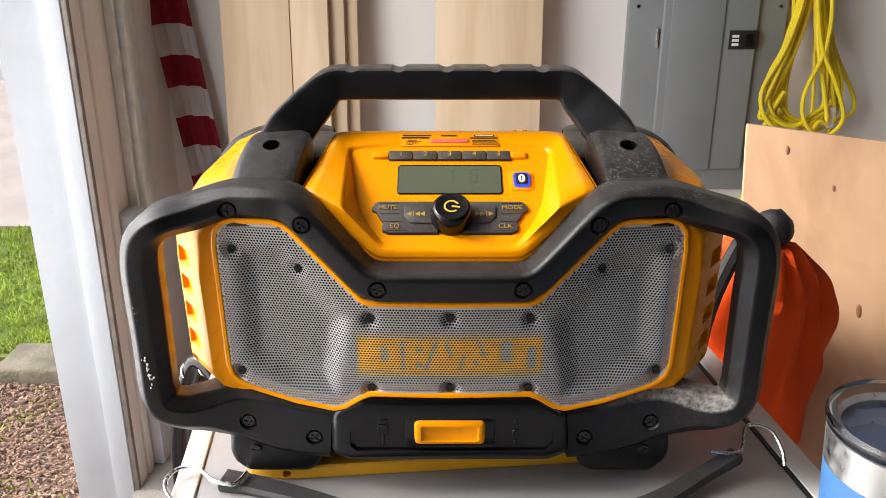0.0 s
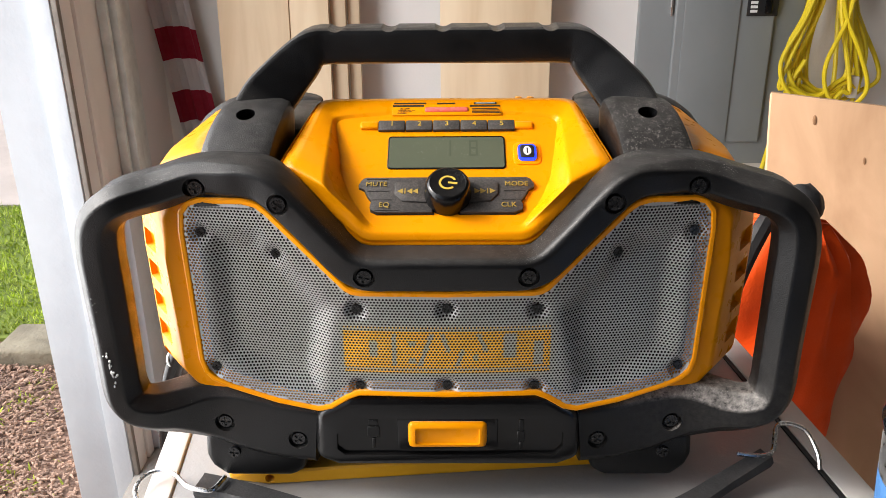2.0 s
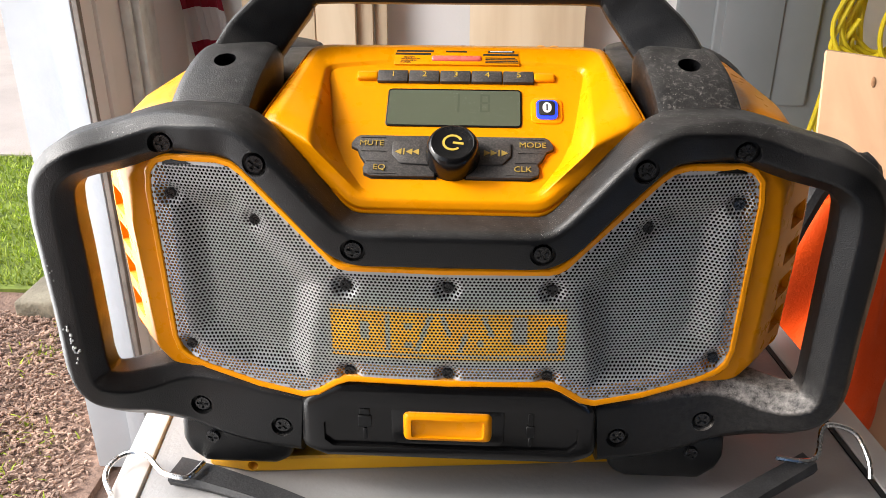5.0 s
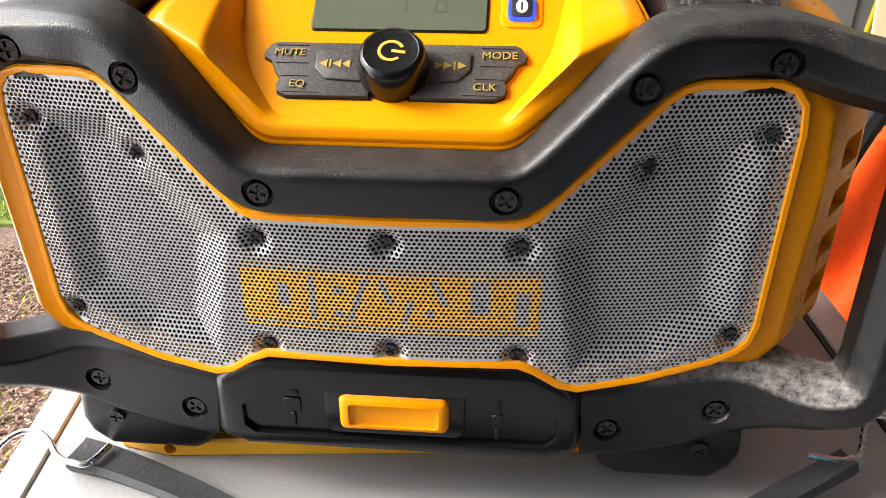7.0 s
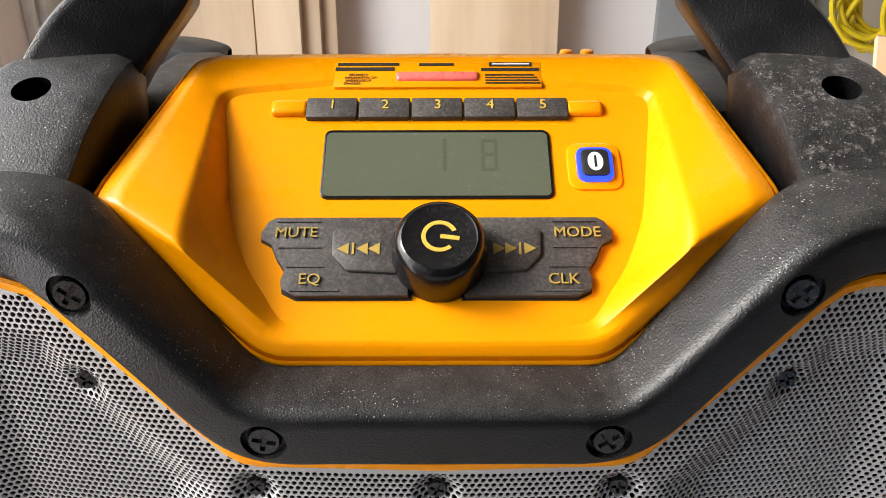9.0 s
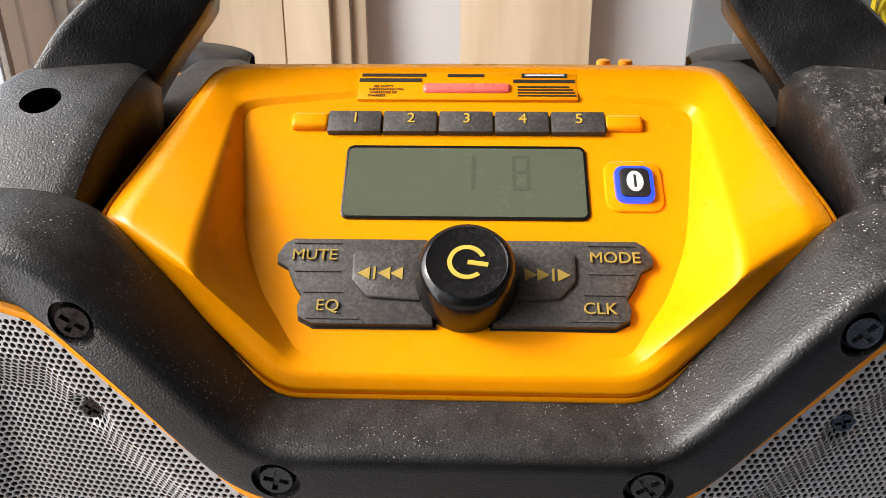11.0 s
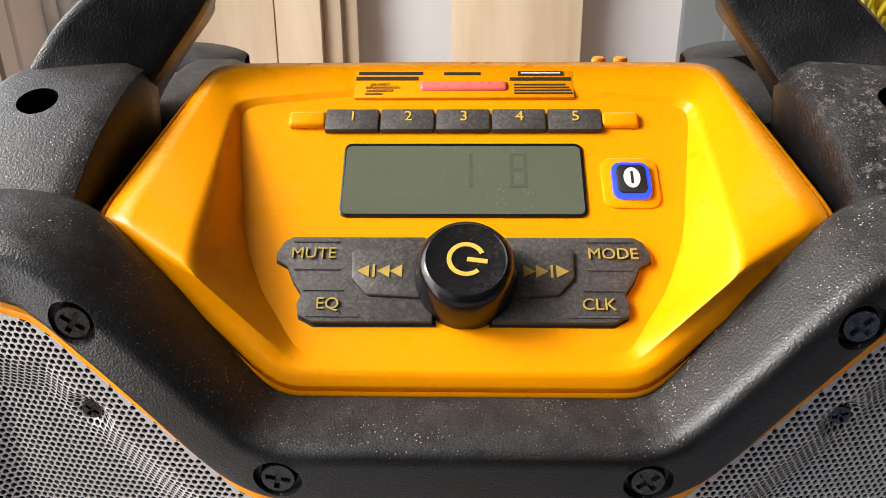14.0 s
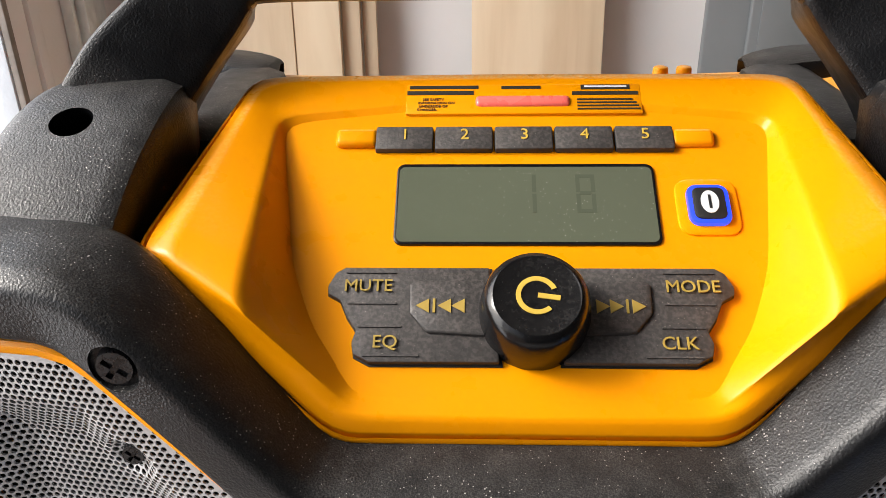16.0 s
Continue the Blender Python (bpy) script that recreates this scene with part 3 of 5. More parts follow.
# orange chair bag
bag = thing("chair_bag", (0.33, 0.83, 0.0), "orange nylon drawstring chair bag standing on end", "bag")
bm = bmesh.new()
loops = []
NB = 40
prof = [(0.0, 0.075), (0.10, 0.085), (0.35, 0.088), (0.52, 0.090), (0.60, 0.086), (0.66, 0.082), (0.70, 0.074), (0.735, 0.070), (0.765, 0.066), (0.79, 0.050), (0.805, 0.036)]
for j, (z, r) in enumerate(smooth_path(prof, 4)):
    ring = []
    for k in range(NB):
        a = 2 * math.pi * k / NB
        fold = 0.024 * noise.noise(Vector((math.cos(a) * 1.6, math.sin(a) * 1.6, z * 7))) + 0.015 * noise.noise(Vector((math.cos(a) * 4, math.sin(a) * 4, z * 12)))
        pl = 0.16 * max(0, (z - 0.66) / 0.12)
        rr = r * (1 + pl * math.cos(a * 11 + 3 * noise.noise(Vector((a, z * 4, 2))))) + fold
        ring.append(bm.verts.new((0.340 - 0.100 * max(0, 0.70 - z) / 0.6 + rr * math.cos(a) * 1.10 + 0.09 * max(0, z - 0.55), 0.845 + rr * math.sin(a) * 0.8 + 0.02 * (z - 0.5), z)))
    loops.append(ring)
for a, b in zip(loops, loops[1:]):
    for k in range(NB):
        bm.faces.new((a[k], a[(k + 1) % NB], b[(k + 1) % NB], b[k]))
bm.faces.new(loops[0][::-1])
bm.faces.new(loops[-1])
part("body", bm, M_orange, bag, sharp=80)
bm = bmesh.new()
bmesh.ops.create_icosphere(bm, subdivisions=3, radius=1)
for v in bm.verts:
    n = 1 + 0.16 * noise.noise(v.co * 2.2) + 0.07 * noise.noise(v.co * 6)
    v.co = Vector((0.362 + v.co.x * 0.023 * n, 0.845 + v.co.y * 0.022 * n, 0.822 + v.co.z * 0.024 * n))
part("neck", bm, M_blacknylon, bag, "gathered black nylon neck and strap end", sharp=80)
part("strap", tube([(0.345, 0.84, 0.825), (0.31, 0.80, 0.82), (0.272, 0.770, 0.74), (0.268, 0.765, 0.62), (0.262, 0.765, 0.48)], 0.009), M_blacknylon, bag, "black nylon carrying strap")

# ---- the bench ----
bench = thing("work_bench", (0.044, 0.45, 0.0), "grey topped work bench with pale edge rails", "work bench")
BX0, BX1, BY0, BY1 = -0.212, 0.300, 0.12, 0.745
part("top", turn(box(BX0 + 0.019, BX1 - 0.026, BY0 + 0.02, BY1 - 0.02, BENCH_Z - 0.03, BENCH_Z, 0.002), TURN6), M_bench, bench)
part("rail", turn(box(BX0, BX0 + 0.0185, BY0, BY1, BENCH_Z - 0.05, BENCH_Z + 0.002, 0.002), TURN6), M_rail, bench, "pale grey side rail")
part("rail", turn(box(BX1 - 0.0225, BX1, BY0, BY1, BENCH_Z - 0.05, BENCH_Z + 0.002, 0.002), TURN6), M_rail, bench, "pale grey side rail")
part("rail", turn(box(BX0 + 0.019, BX1 - 0.023, BY1 - 0.0185, BY1, BENCH_Z - 0.05, BENCH_Z + 0.001, 0.002), TURN6), M_rail, bench, "pale grey back rail")
part("rail", turn(box(BX0 + 0.019, BX1 - 0.023, BY0, BY0 + 0.019, BENCH_Z - 0.05, BENCH_Z + 0.001, 0.002), TURN6), M_rail, bench, "pale grey front rail")
part("gap_seal", turn(box(BX1 - 0.0262, BX1 - 0.0226, BY0 + 0.02, BY1 - 0.02, BENCH_Z - 0.03, BENCH_Z + 0.0005), TURN6), M_dark, bench, "dark gap beside the rail")
for lx, ly in ((BX0 + 0.03, BY0 + 0.03), (BX1 - 0.03, BY0 + 0.03), (BX0 + 0.03, BY1 - 0.03), (BX1 - 0.03, BY1 - 0.03)):
    part("leg", turn(box(lx - 0.02, lx + 0.02, ly - 0.02, ly + 0.02, 0.0, BENCH_Z - 0.05, 0.002), TURN6), M_rail, bench)

# yellow plate under the radio
PLATE = 0.0115
plate = thing("yellow_plate", (0.0, 0.6, BENCH_Z), "yellow moulded plastic plate lying under the radio", "plate")
outline = [(-0.163, 0.560), (-0.158, 0.545), (-0.130, 0.537), (0.150, 0.537), (0.160, 0.55), (0.160, 0.73), (-0.163, 0.73)]
bm = prism(outline, 0, PLATE, 0.0015, 1)
turn(bm, Matrix(((1, 0, 0, 0), (0, 0, 1, 0), (0, 1, 0, BENCH_Z), (0, 0, 0, 1))))
turn(bm, Matrix.Translation((0, 0.54, 0)) @ Matrix.Rotation(radians(5.5), 4, "Z") @ Matrix.Translation((0, -0.54, 0)))
pl_ob = part("slab", bm, M_yellow_plate, plate)
cut(pl_ob, cylinder((-0.128, 0.49, 0.7275), (-0.128, 0.56, 0.7275), 0.0035, seg=14))

# rubber tie-down strap with wire hooks
strap = thing("rubber_strap", (0.03, 0.45, BENCH_Z), "black rubber tie-down strap with zinc wire hooks", "strap")
sp = [(-0.176, 0.517, 0.728, 0.021, 0.006), (-0.152, 0.512, 0.727, 0.020, 0.005), (-0.11, 0.497, 0.7268, 0.018, 0.0045), (-0.06, 0.476, 0.7266, 0.018, 0.0045), (0.02, 0.458, 0.7266, 0.018, 0.0045),
      (0.09, 0.466, 0.7266, 0.018, 0.0045), (0.15, 0.488, 0.728, 0.018, 0.0045), (0.196, 0.514, 0.735, 0.016, 0.005), (0.226, 0.530, 0.7415, 0.015, 0.006)]
bm = bmesh.new()
rings = []
path = smooth_path(sp, 6)
for i, p in enumerate(path):
    t = Vector(path[min(i + 1, len(path) - 1)][:3]) - Vector(path[max(i - 1, 0)][:3])
    t.normalize()
    s = t.cross(Vector((0, 0, 1))).normalized()
    w, d = p[3] / 2, p[4]
    c = Vector(p[:3])
    prof2 = [(-w, 0), (-w + 0.002, d * 0.7), (-w + 0.005, d * 0.62), (w - 0.005, d * 0.62), (w - 0.002, d * 0.7), (w, 0), (w - 0.002, -d * 0.8), (-w + 0.002, -d * 0.8)]
    rings.append([bm.verts.new(c + s * u + Vector((0, 0, v))) for u, v in prof2])
for a, b in zip(rings, rings[1:]):
    for k in range(8):
        bm.faces.new((a[k], a[(k + 1) % 8], b[(k + 1) % 8], b[k]))
bm.faces.new(rings[0][::-1])
bm.faces.new(rings[-1])
part("band", bm, M_rubber, strap)
part("hook", tube([(-0.158, 0.519, 0.7335), (-0.163, 0.505, 0.7335), (-0.171, 0.5045, 0.7335), (-0.182, 0.509, 0.733), (-0.195, 0.522, 0.733), (-0.206, 0.527, 0.733), (-0.215, 0.524, 0.732), (-0.219, 0.514, 0.731), (-0.217, 0.504, 0.729), (-0.209, 0.493, 0.7275)], 0.0017), M_zinc, strap, "bent zinc wire hook")
part("hook", tube([(0.205, 0.529, 0.7455), (0.222, 0.527, 0.745), (0.231, 0.531, 0.747), (0.236, 0.543, 0.757), (0.243, 0.545, 0.760), (0.256, 0.541, 0.757), (0.262, 0.530, 0.746), (0.262, 0.522, 0.737)], 0.0017), M_zinc, strap, "bent zinc wire hook")

# insulated tumbler
tum = thing("tumbler", (0.238, 0.34, BENCH_Z), "blue powder-coated steel tumbler with clear lid", "tumbler")
TZ = BENCH_Z + 0.001
part("body", lathe([(0.030, 0), (0.032, 0.001), (0.0335, 0.02), (0.0405, 0.125), (0.0415, 0.139)], (0.238, 0.34, TZ)), M_blue, tum)
part("steel_rim", lathe([(0.0415, 0.1392), (0.0425, 0.155), (0.0428, 0.160), (0.0415, 0.161), (0.0385, 0.158), (0.036, 0.11), (0.032, 0.02)], (0.238, 0.34, TZ), close=False), M_steel, tum, "bare brushed steel rim")
part("lid", lathe([(0.0385, 0.150), (0.0435, 0.1615), (0.0445, 0.166), (0.043, 0.1685), (0.0395, 0.168), (0.037, 0.163), (0.034, 0.157), (0.0005, 0.156), (0.0005, 0.153), (0.034, 0.1535)], (0.238, 0.34, TZ)), M_clear, tum, "clear plastic lid")

# hose fitting lying behind the bench edge
hose = thing("black_hose", (-0.33, 0.85, 0.0), "black rubber hose end with two steel clamps", "hose")
part("pipe", tube([(-0.345, 0.87, 0.0), (-0.345, 0.87, 0.35), (-0.335, 0.865, 0.55), (-0.30, 0.85, 0.655), (-0.262, 0.83, 0.628)], 0.010, 12), M_black_smooth, hose)
for c in ((-0.312, 0.855, 0.640), (-0.287, 0.845, 0.650)):
    part("clamp", cylinder((c[0] - 0.0010, c[1], c[2] - 0.0003), (c[0] + 0.0010, c[1] - 0.001, c[2] + 0.0003), 0.0105, seg=18), M_galv, hose, "steel band clamp")

# ---- the radio ----
RADIO_Z = BENCH_Z + PLATE
radio = thing("jobsite_radio", (0.0, 0.60, RADIO_Z), "yellow and black rugged jobsite radio with dusty roll cage", "radio")


def face_y(x):
    """Front surface of the body: it bows back towards the sides."""
    return 0.4995 + 0.67 * x * x


half = [(0.0, 0.775), (0.088, 0.770), (0.150, 0.786), (0.192, 0.798), (0.206, 0.815), (0.2085, 0.90), (0.2070, 0.930), (0.188, 0.956), (0.165, 0.966), (0.130, 0.960), (0.0, 0.956)]
outline = half + [(-x, z) for x, z in half[-2:0:-1]]


def shell(outline, rows, back):
    """Rings of the outline scaled and set at depths: rows of (scale_x, inset, y function)."""
    bm = bmesh.new()
    cx, cz = 0.0, 0.875
    loops = []
    for s, fy in rows:
        loops.append([bm.verts.new((x * s[0], fy(x), cz + (z - cz) * s[1])) for x, z in outline])
    n = len(outline)
    for a, b in zip(loops, loops[1:]):
        for k in range(n):
            bm.faces.new((a[k], a[(k + 1) % n], b[(k + 1) % n], b[k]))
    bm.faces.new(loops[0])
    bm.faces.new(loops[-1][::-1])
    return bm


bm = shell(outline, [((0.857, 0.93), lambda x: 0.521), ((0.985, 0.985), lambda x: 0.557), ((1.0, 1.0), lambda x: 0.585), ((1.0, 1.0), lambda x: 0.70), ((0.97, 0.97), lambda x: 0.715)], 0.72)
bmesh.ops.bevel(bm, geom=bm.edges[:], offset=0.003, segments=2, affect="EDGES", profile=0.5)
body = part("housing", bm, M_yellow, radio)
vents = bmesh.new()
for sx in (1, -1):
    for k in range(5):
        zc = 0.904 - 0.0225 * k
        xc = 0.1935 - 0.0004 * k
        own = box(-0.0105, 0.0105, -0.016, 0.0006, -0.0066, 0.0066, 0.0012, 2)
        turn(own, Matrix.Translation((sx * xc, 0.5475, zc)) @ Matrix.Rotation(radians(sx * 51), 4, "Z") @ Matrix.Rotation(radians(6), 4, "X"))
        vents = merge(vents, own)
cut(body, vents)
# room for the sloped fascia and for the speakers
ang = math.atan2(0.5387, 0.8425)
wedge = box(-0.153, 0.153, -0.16, 0.0705, -0.022, 0.09)
cut(body, turn(wedge, Matrix.Translation((0, 0.5430, 0.9400)) @ Matrix.Rotation(ang, 4, "X")))

# inner edge of the grille's lip (right half, from the middle of the lower edge round to the upper)
G = [(0.0, 0.8145), (0.058, 0.8145), (0.066, 0.8110), (0.0775, 0.8030), (0.085, 0.8010), (0.112, 0.8052), (0.144, 0.8132), (0.1550, 0.8175), (0.1590, 0.8215), (0.1612, 0.8297), (0.1638, 0.9200), (0.1625, 0.9315), (0.1580, 0.9372), (0.1515, 0.9393),
     (0.1235, 0.9402), (0.1160, 0.9385), (0.1105, 0.9345), (0.0762, 0.8990), (0.0640, 0.8862), (0.0595, 0.8835), (0.0540, 0.8825), (0.0, 0.8825)]
GP = G + [(-x, z) for x, z in G[-2:0:-1]]


def inside(x, z, poly):
    hit = False
    for (x0, z0), (x1, z1) in zip(poly, poly[1:] + poly[:1]):
        if (z0 > z) != (z1 > z) and x < (x1 - x0) * (z - z0) / (z1 - z0) + x0:
            hit = not hit
    return hit


def near(x, z, poly):
    best = 1.0
    for (x0, z0), (x1, z1) in zip(poly, poly[1:] + poly[:1]):
        dx, dz = x1 - x0, z1 - z0
        t = max(0, min(1, ((x - x0) * dx + (z - z0) * dz) / (dx * dx + dz * dz)))
        best = min(best, math.hypot(x - x0 - t * dx, z - z0 - t * dz))
    return best


def step(a, b, v):
    t = max(0.0, min(1.0, (v - a) / (b - a)))
    return t * t * (3 - 2 * t)


DISH = [(0.0675, 0.8740), (0.1135, 0.9270), (0.1540, 0.9270), (0.1530, 0.8300), (0.1180, 0.8110), (0.0800, 0.8065)]
DEEP, SLOPE = 0.0075, 0.019
GS = [(0.1535, 0.9193), (0.106, 0.9073), (0.0568, 0.8722), (0.0, 0.8732), (0.1525, 0.8243), (0.0568, 0.8168), (0.0, 0.8182), (-0.1535, 0.9193), (-0.106, 0.9073), (-0.0568, 0.8722), (-0.1535, 0.8238), (-0.0568, 0.8168)]


def grille_y(x, z):
    y = face_y(x)
    if inside(abs(x), z, DISH):
        y += DEEP * step(0.0, SLOPE, near(abs(x), z, DISH))
    for sx, sz in GS:
        d = math.hypot(x - sx, z - sz)
        if d < 0.008:
            y += 0.0032 * (1 - step(0.003, 0.0085, d))
    return y


# yellow lip round the grille
cut(body, prism([(x * 0.995, z) for x, z in GP], 0.45, 0.56))
bm = bmesh.new()
n = len(GP)
lips = []
for off, dy in ((-0.0002, 0.012), (-0.0002, -0.0004), (0.0005, -0.0010), (0.0026, -0.0012), (0.0036, -0.0004), (0.0038, 0.030)):
    ring = []
    for k in range(n):
        a, p, b = Vector((*GP[k - 1], 0)), Vector((*GP[k], 0)), Vector((*GP[(k + 1) % n], 0))
        t = ((p - a).normalized() + (b - p).normalized()).normalized()
        q = p + Vector((t.y, -t.x, 0)) * off
        ring.append(bm.verts.new((q.x, face_y(q.x) + dy, q.y)))
    lips.append(ring)
for a, b in zip(lips, lips[1:]):
    for k in range(n):
        bm.faces.new((a[k], a[(k + 1) % n], b[(k + 1) % n], b[k]))
part("grille_lip", bm, M_yellow, radio)

# perforated grille
PITCH = 0.0022
spots, faces, mats, index = [], [], [], {}


def vert(x, z, deep=0.0):
    key = (round(x * 1e5), round(z * 1e5), deep)
    if key not in index:
        index[key] = len(spots)
        spots.append((x, z, deep))
    return index[key]


def printed(x, z):
    """The printed badge: a yellow band with plain grey bars left open in it."""
    z -= 0.0081
    if not (-0.0655 < x < 0.0655 and 0.8205 < z < 0.8535):
        return False
    if 0.8502 < z < 0.8518 or 0.8222 < z < 0.8238:
        return False
    for c, w, z0, z1, lean in ((-0.047, 0.0050, 0.832, 0.844, 0.0), (-0.0335, 0.0028, 0.8255, 0.8485, 0.0), (-0.022, 0.0050, 0.840, 0.8435, 0.0), (-0.022, 0.0050, 0.8275, 0.831, 0.0), (-0.0135, 0.0030, 0.826, 0.848, 0.35), (-0.001, 0.0030, 0.836, 0.8485, -0.3),
                               (0.0085, 0.0030, 0.826, 0.838, 0.3), (0.0185, 0.0034, 0.829, 0.834, 0.0), (0.0225, 0.0030, 0.836, 0.8485, -0.4), (0.040, 0.0085, 0.8315, 0.8485, 0.0), (0.0585, 0.0060, 0.826, 0.843, 0.0)):
        if z0 < z < z1 and abs(x - c - (z - (z0 + z1) / 2) * lean) < w / 2:
            return False
    return True


rowh = PITCH * math.sqrt(3) / 2
R = PITCH / math.sqrt(3)
r = PITCH * 0.385
HEX = [(R * math.cos(math.radians(60 * k + 30)), R * math.sin(math.radians(60 * k + 30))) for k in range(6)]
RING = [(r * math.cos(math.radians(30 * k + 30)), r * math.sin(math.radians(30 * k + 30))) for k in range(12)]
for j in range(int((0.944 - 0.796) / rowh) + 1):
    z = 0.796 + j * rowh
    for i in range(-90, 91):
        x = i * PITCH + (PITCH / 2 if j % 2 else 0)
        if abs(x) > 0.176 or not inside(x, z, GP):
            continue
        ov = [vert(x + dx, z + dz) for dx, dz in HEX]
        if near(x, z, GP) < 0.0013:
            faces.append(ov)
            mats.append(0)
            continue
        hole = [vert(x + dx, z + dz) for dx, dz in RING]
        well = [vert(x + dx, z + dz, 0.0007) for dx, dz in RING]
        for k in range(6):
            q = (k + 1) % 6
            faces.append((ov[k], ov[q], hole[(2 * k + 2) % 12], hole[2 * k + 1], hole[2 * k]))
            mats.append(1 if printed(x + 0.5 * (HEX[k][0] + HEX[q][0]), z + 0.5 * (HEX[k][1] + HEX[q][1])) else 0)
        for k in range(12):
            q = (k + 1) % 12
            faces.append((hole[k], hole[q], well[q], well[k]))
            mats.append(0)
gx, gz, gd = np.array(spots).T
gy = 0.4995 + 0.67 * gx * gx
depth = np.full(len(gx), 1.0)
for (x0, z0), (x1, z1) in zip(DISH, DISH[1:] + DISH[:1]):
    ln = math.hypot(x1 - x0, z1 - z0)
    depth = np.minimum(depth, ((np.abs(gx) - x0) * (z1 - z0) - (gz - z0) * (x1 - x0)) / ln)
t = np.clip(depth / SLOPE, 0, 1)
gy = gy + DEEP * t * t * (3 - 2 * t)
for sx, sz in GS:
    t = np.clip((np.hypot(gx - sx, gz - sz) - 0.003) / 0.0055, 0, 1)
    gy = gy + 0.0032 * (1 - t * t * (3 - 2 * t))
verts = np.stack((gx, gy + gd - 0.60, gz - RADIO_Z), 1).tolist()
me = bpy.data.meshes.new("grille")
me.from_pydata(verts, [], faces)
me.materials.append(M_grille)
me.materials.append(M_grille_paint)
me.polygons.foreach_set("material_index", mats)
me.update()
grille = new("grille", me)
grille.parent = radio
ORIGIN[grille.name] = Vector((0, 0.60, RADIO_Z))
grille["label"] = "grey perforated steel speaker grille with yellow print"

bm = bmesh.new()
half_x = np.linspace(-0.1595, 0.1595, 64)
low = np.interp(np.abs(half_x), [p[0] for p in G[:9]], [p[1] for p in G[:9]])
high = np.interp(np.abs(half_x), [p[0] for p in G[:11:-1]], [p[1] for p in G[:11:-1]])
rows = [[bm.verts.new((x, face_y(x) + 0.0135, z)) for x, z in zip(half_x, zs)] for zs in (low, high)]
for k in range(63):
    bm.faces.new((rows[0][k], rows[0][k + 1], rows[1][k + 1], rows[1][k]))
part("speaker_backing", bm, M_cloth, radio, "black cloth behind the grille")


def screw(parent, x, y, z, r, tilt=0.0, proud=0.0):
    """A cross-head screw that faces the front."""
    bm = cylinder((0, 0.0015, 0), (0, -0.0012, 0), r, r * 0.86, 18)
    ob = part("screw", turn(bm, Matrix.Translation((x, y, z)) @ Matrix.Rotation(tilt, 4, "Z")), M_screw, parent, sharp=30)
    p, q = r * 0.66, r * 0.15
    c = prism([(-p, -q), (-q, -q), (-q, -p), (q, -p), (q, -q), (p, -q), (p, q), (q, q), (q, p), (-q, p), (-q, q), (-p, q)], -0.004, -0.0002)
    a = random.Random(int(x * 9999 + z * 777)).uniform(0, 3.1)
    cut(ob, turn(c, Matrix.Translation((x, y, z)) @ Matrix.Rotation(a, 4, "Y")))
    return ob


for sx, sz in GS:
    screw(grille, sx, grille_y(sx, sz) - 0.0006, sz, 0.0034)


# roll cage
def cage_section(w, d, a=0.0):
    """Flat front face between two broad chamfers; with a = 1 the edge by the grille is crisp and the other falls far back."""
    h = w / 2
    c = min(0.30 * w, 0.0100)
    e = min(0.0090, d * 0.4)
    both = [(-h, e + 0.0016), (-h + 0.0004, e + 0.0004), (-h + 0.0014, e - 0.0010), (-h + c - 0.0013, 0.0011), (-h + c, 0.0003), (-h + c + 0.0015, 0), (h - c - 0.0015, 0), (h - c, 0.0003), (h - c + 0.0013, 0.0011), (h - 0.0014, e - 0.0010), (h - 0.0004, e + 0.0004), (h, e + 0.0016)]
    one = [(-h, 0.0070), (-h, 0.0052), (-h + 0.0003, 0.0042), (-h + 0.0010, 0.0034), (-h + 0.0022, 0.0028), (-h + 0.0050, 0.0022), (h - 0.0085, 0.0002), (h - 0.0058, 0.0006), (h - 0.0040, 0.0018), (h - 0.0030, 0.0036), (h - 0.0024, 0.0060), (h, 0.0205)]
    return [(p[0] + (q[0] - p[0]) * a, p[1] + (q[1] - p[1]) * a) for p, q in zip(both, one)] + [(h, d - 0.006), (h - 0.002, d - 0.002), (h - 0.006, d), (-h + 0.006, d), (-h + 0.002, d - 0.002), (-h, d - 0.006)]


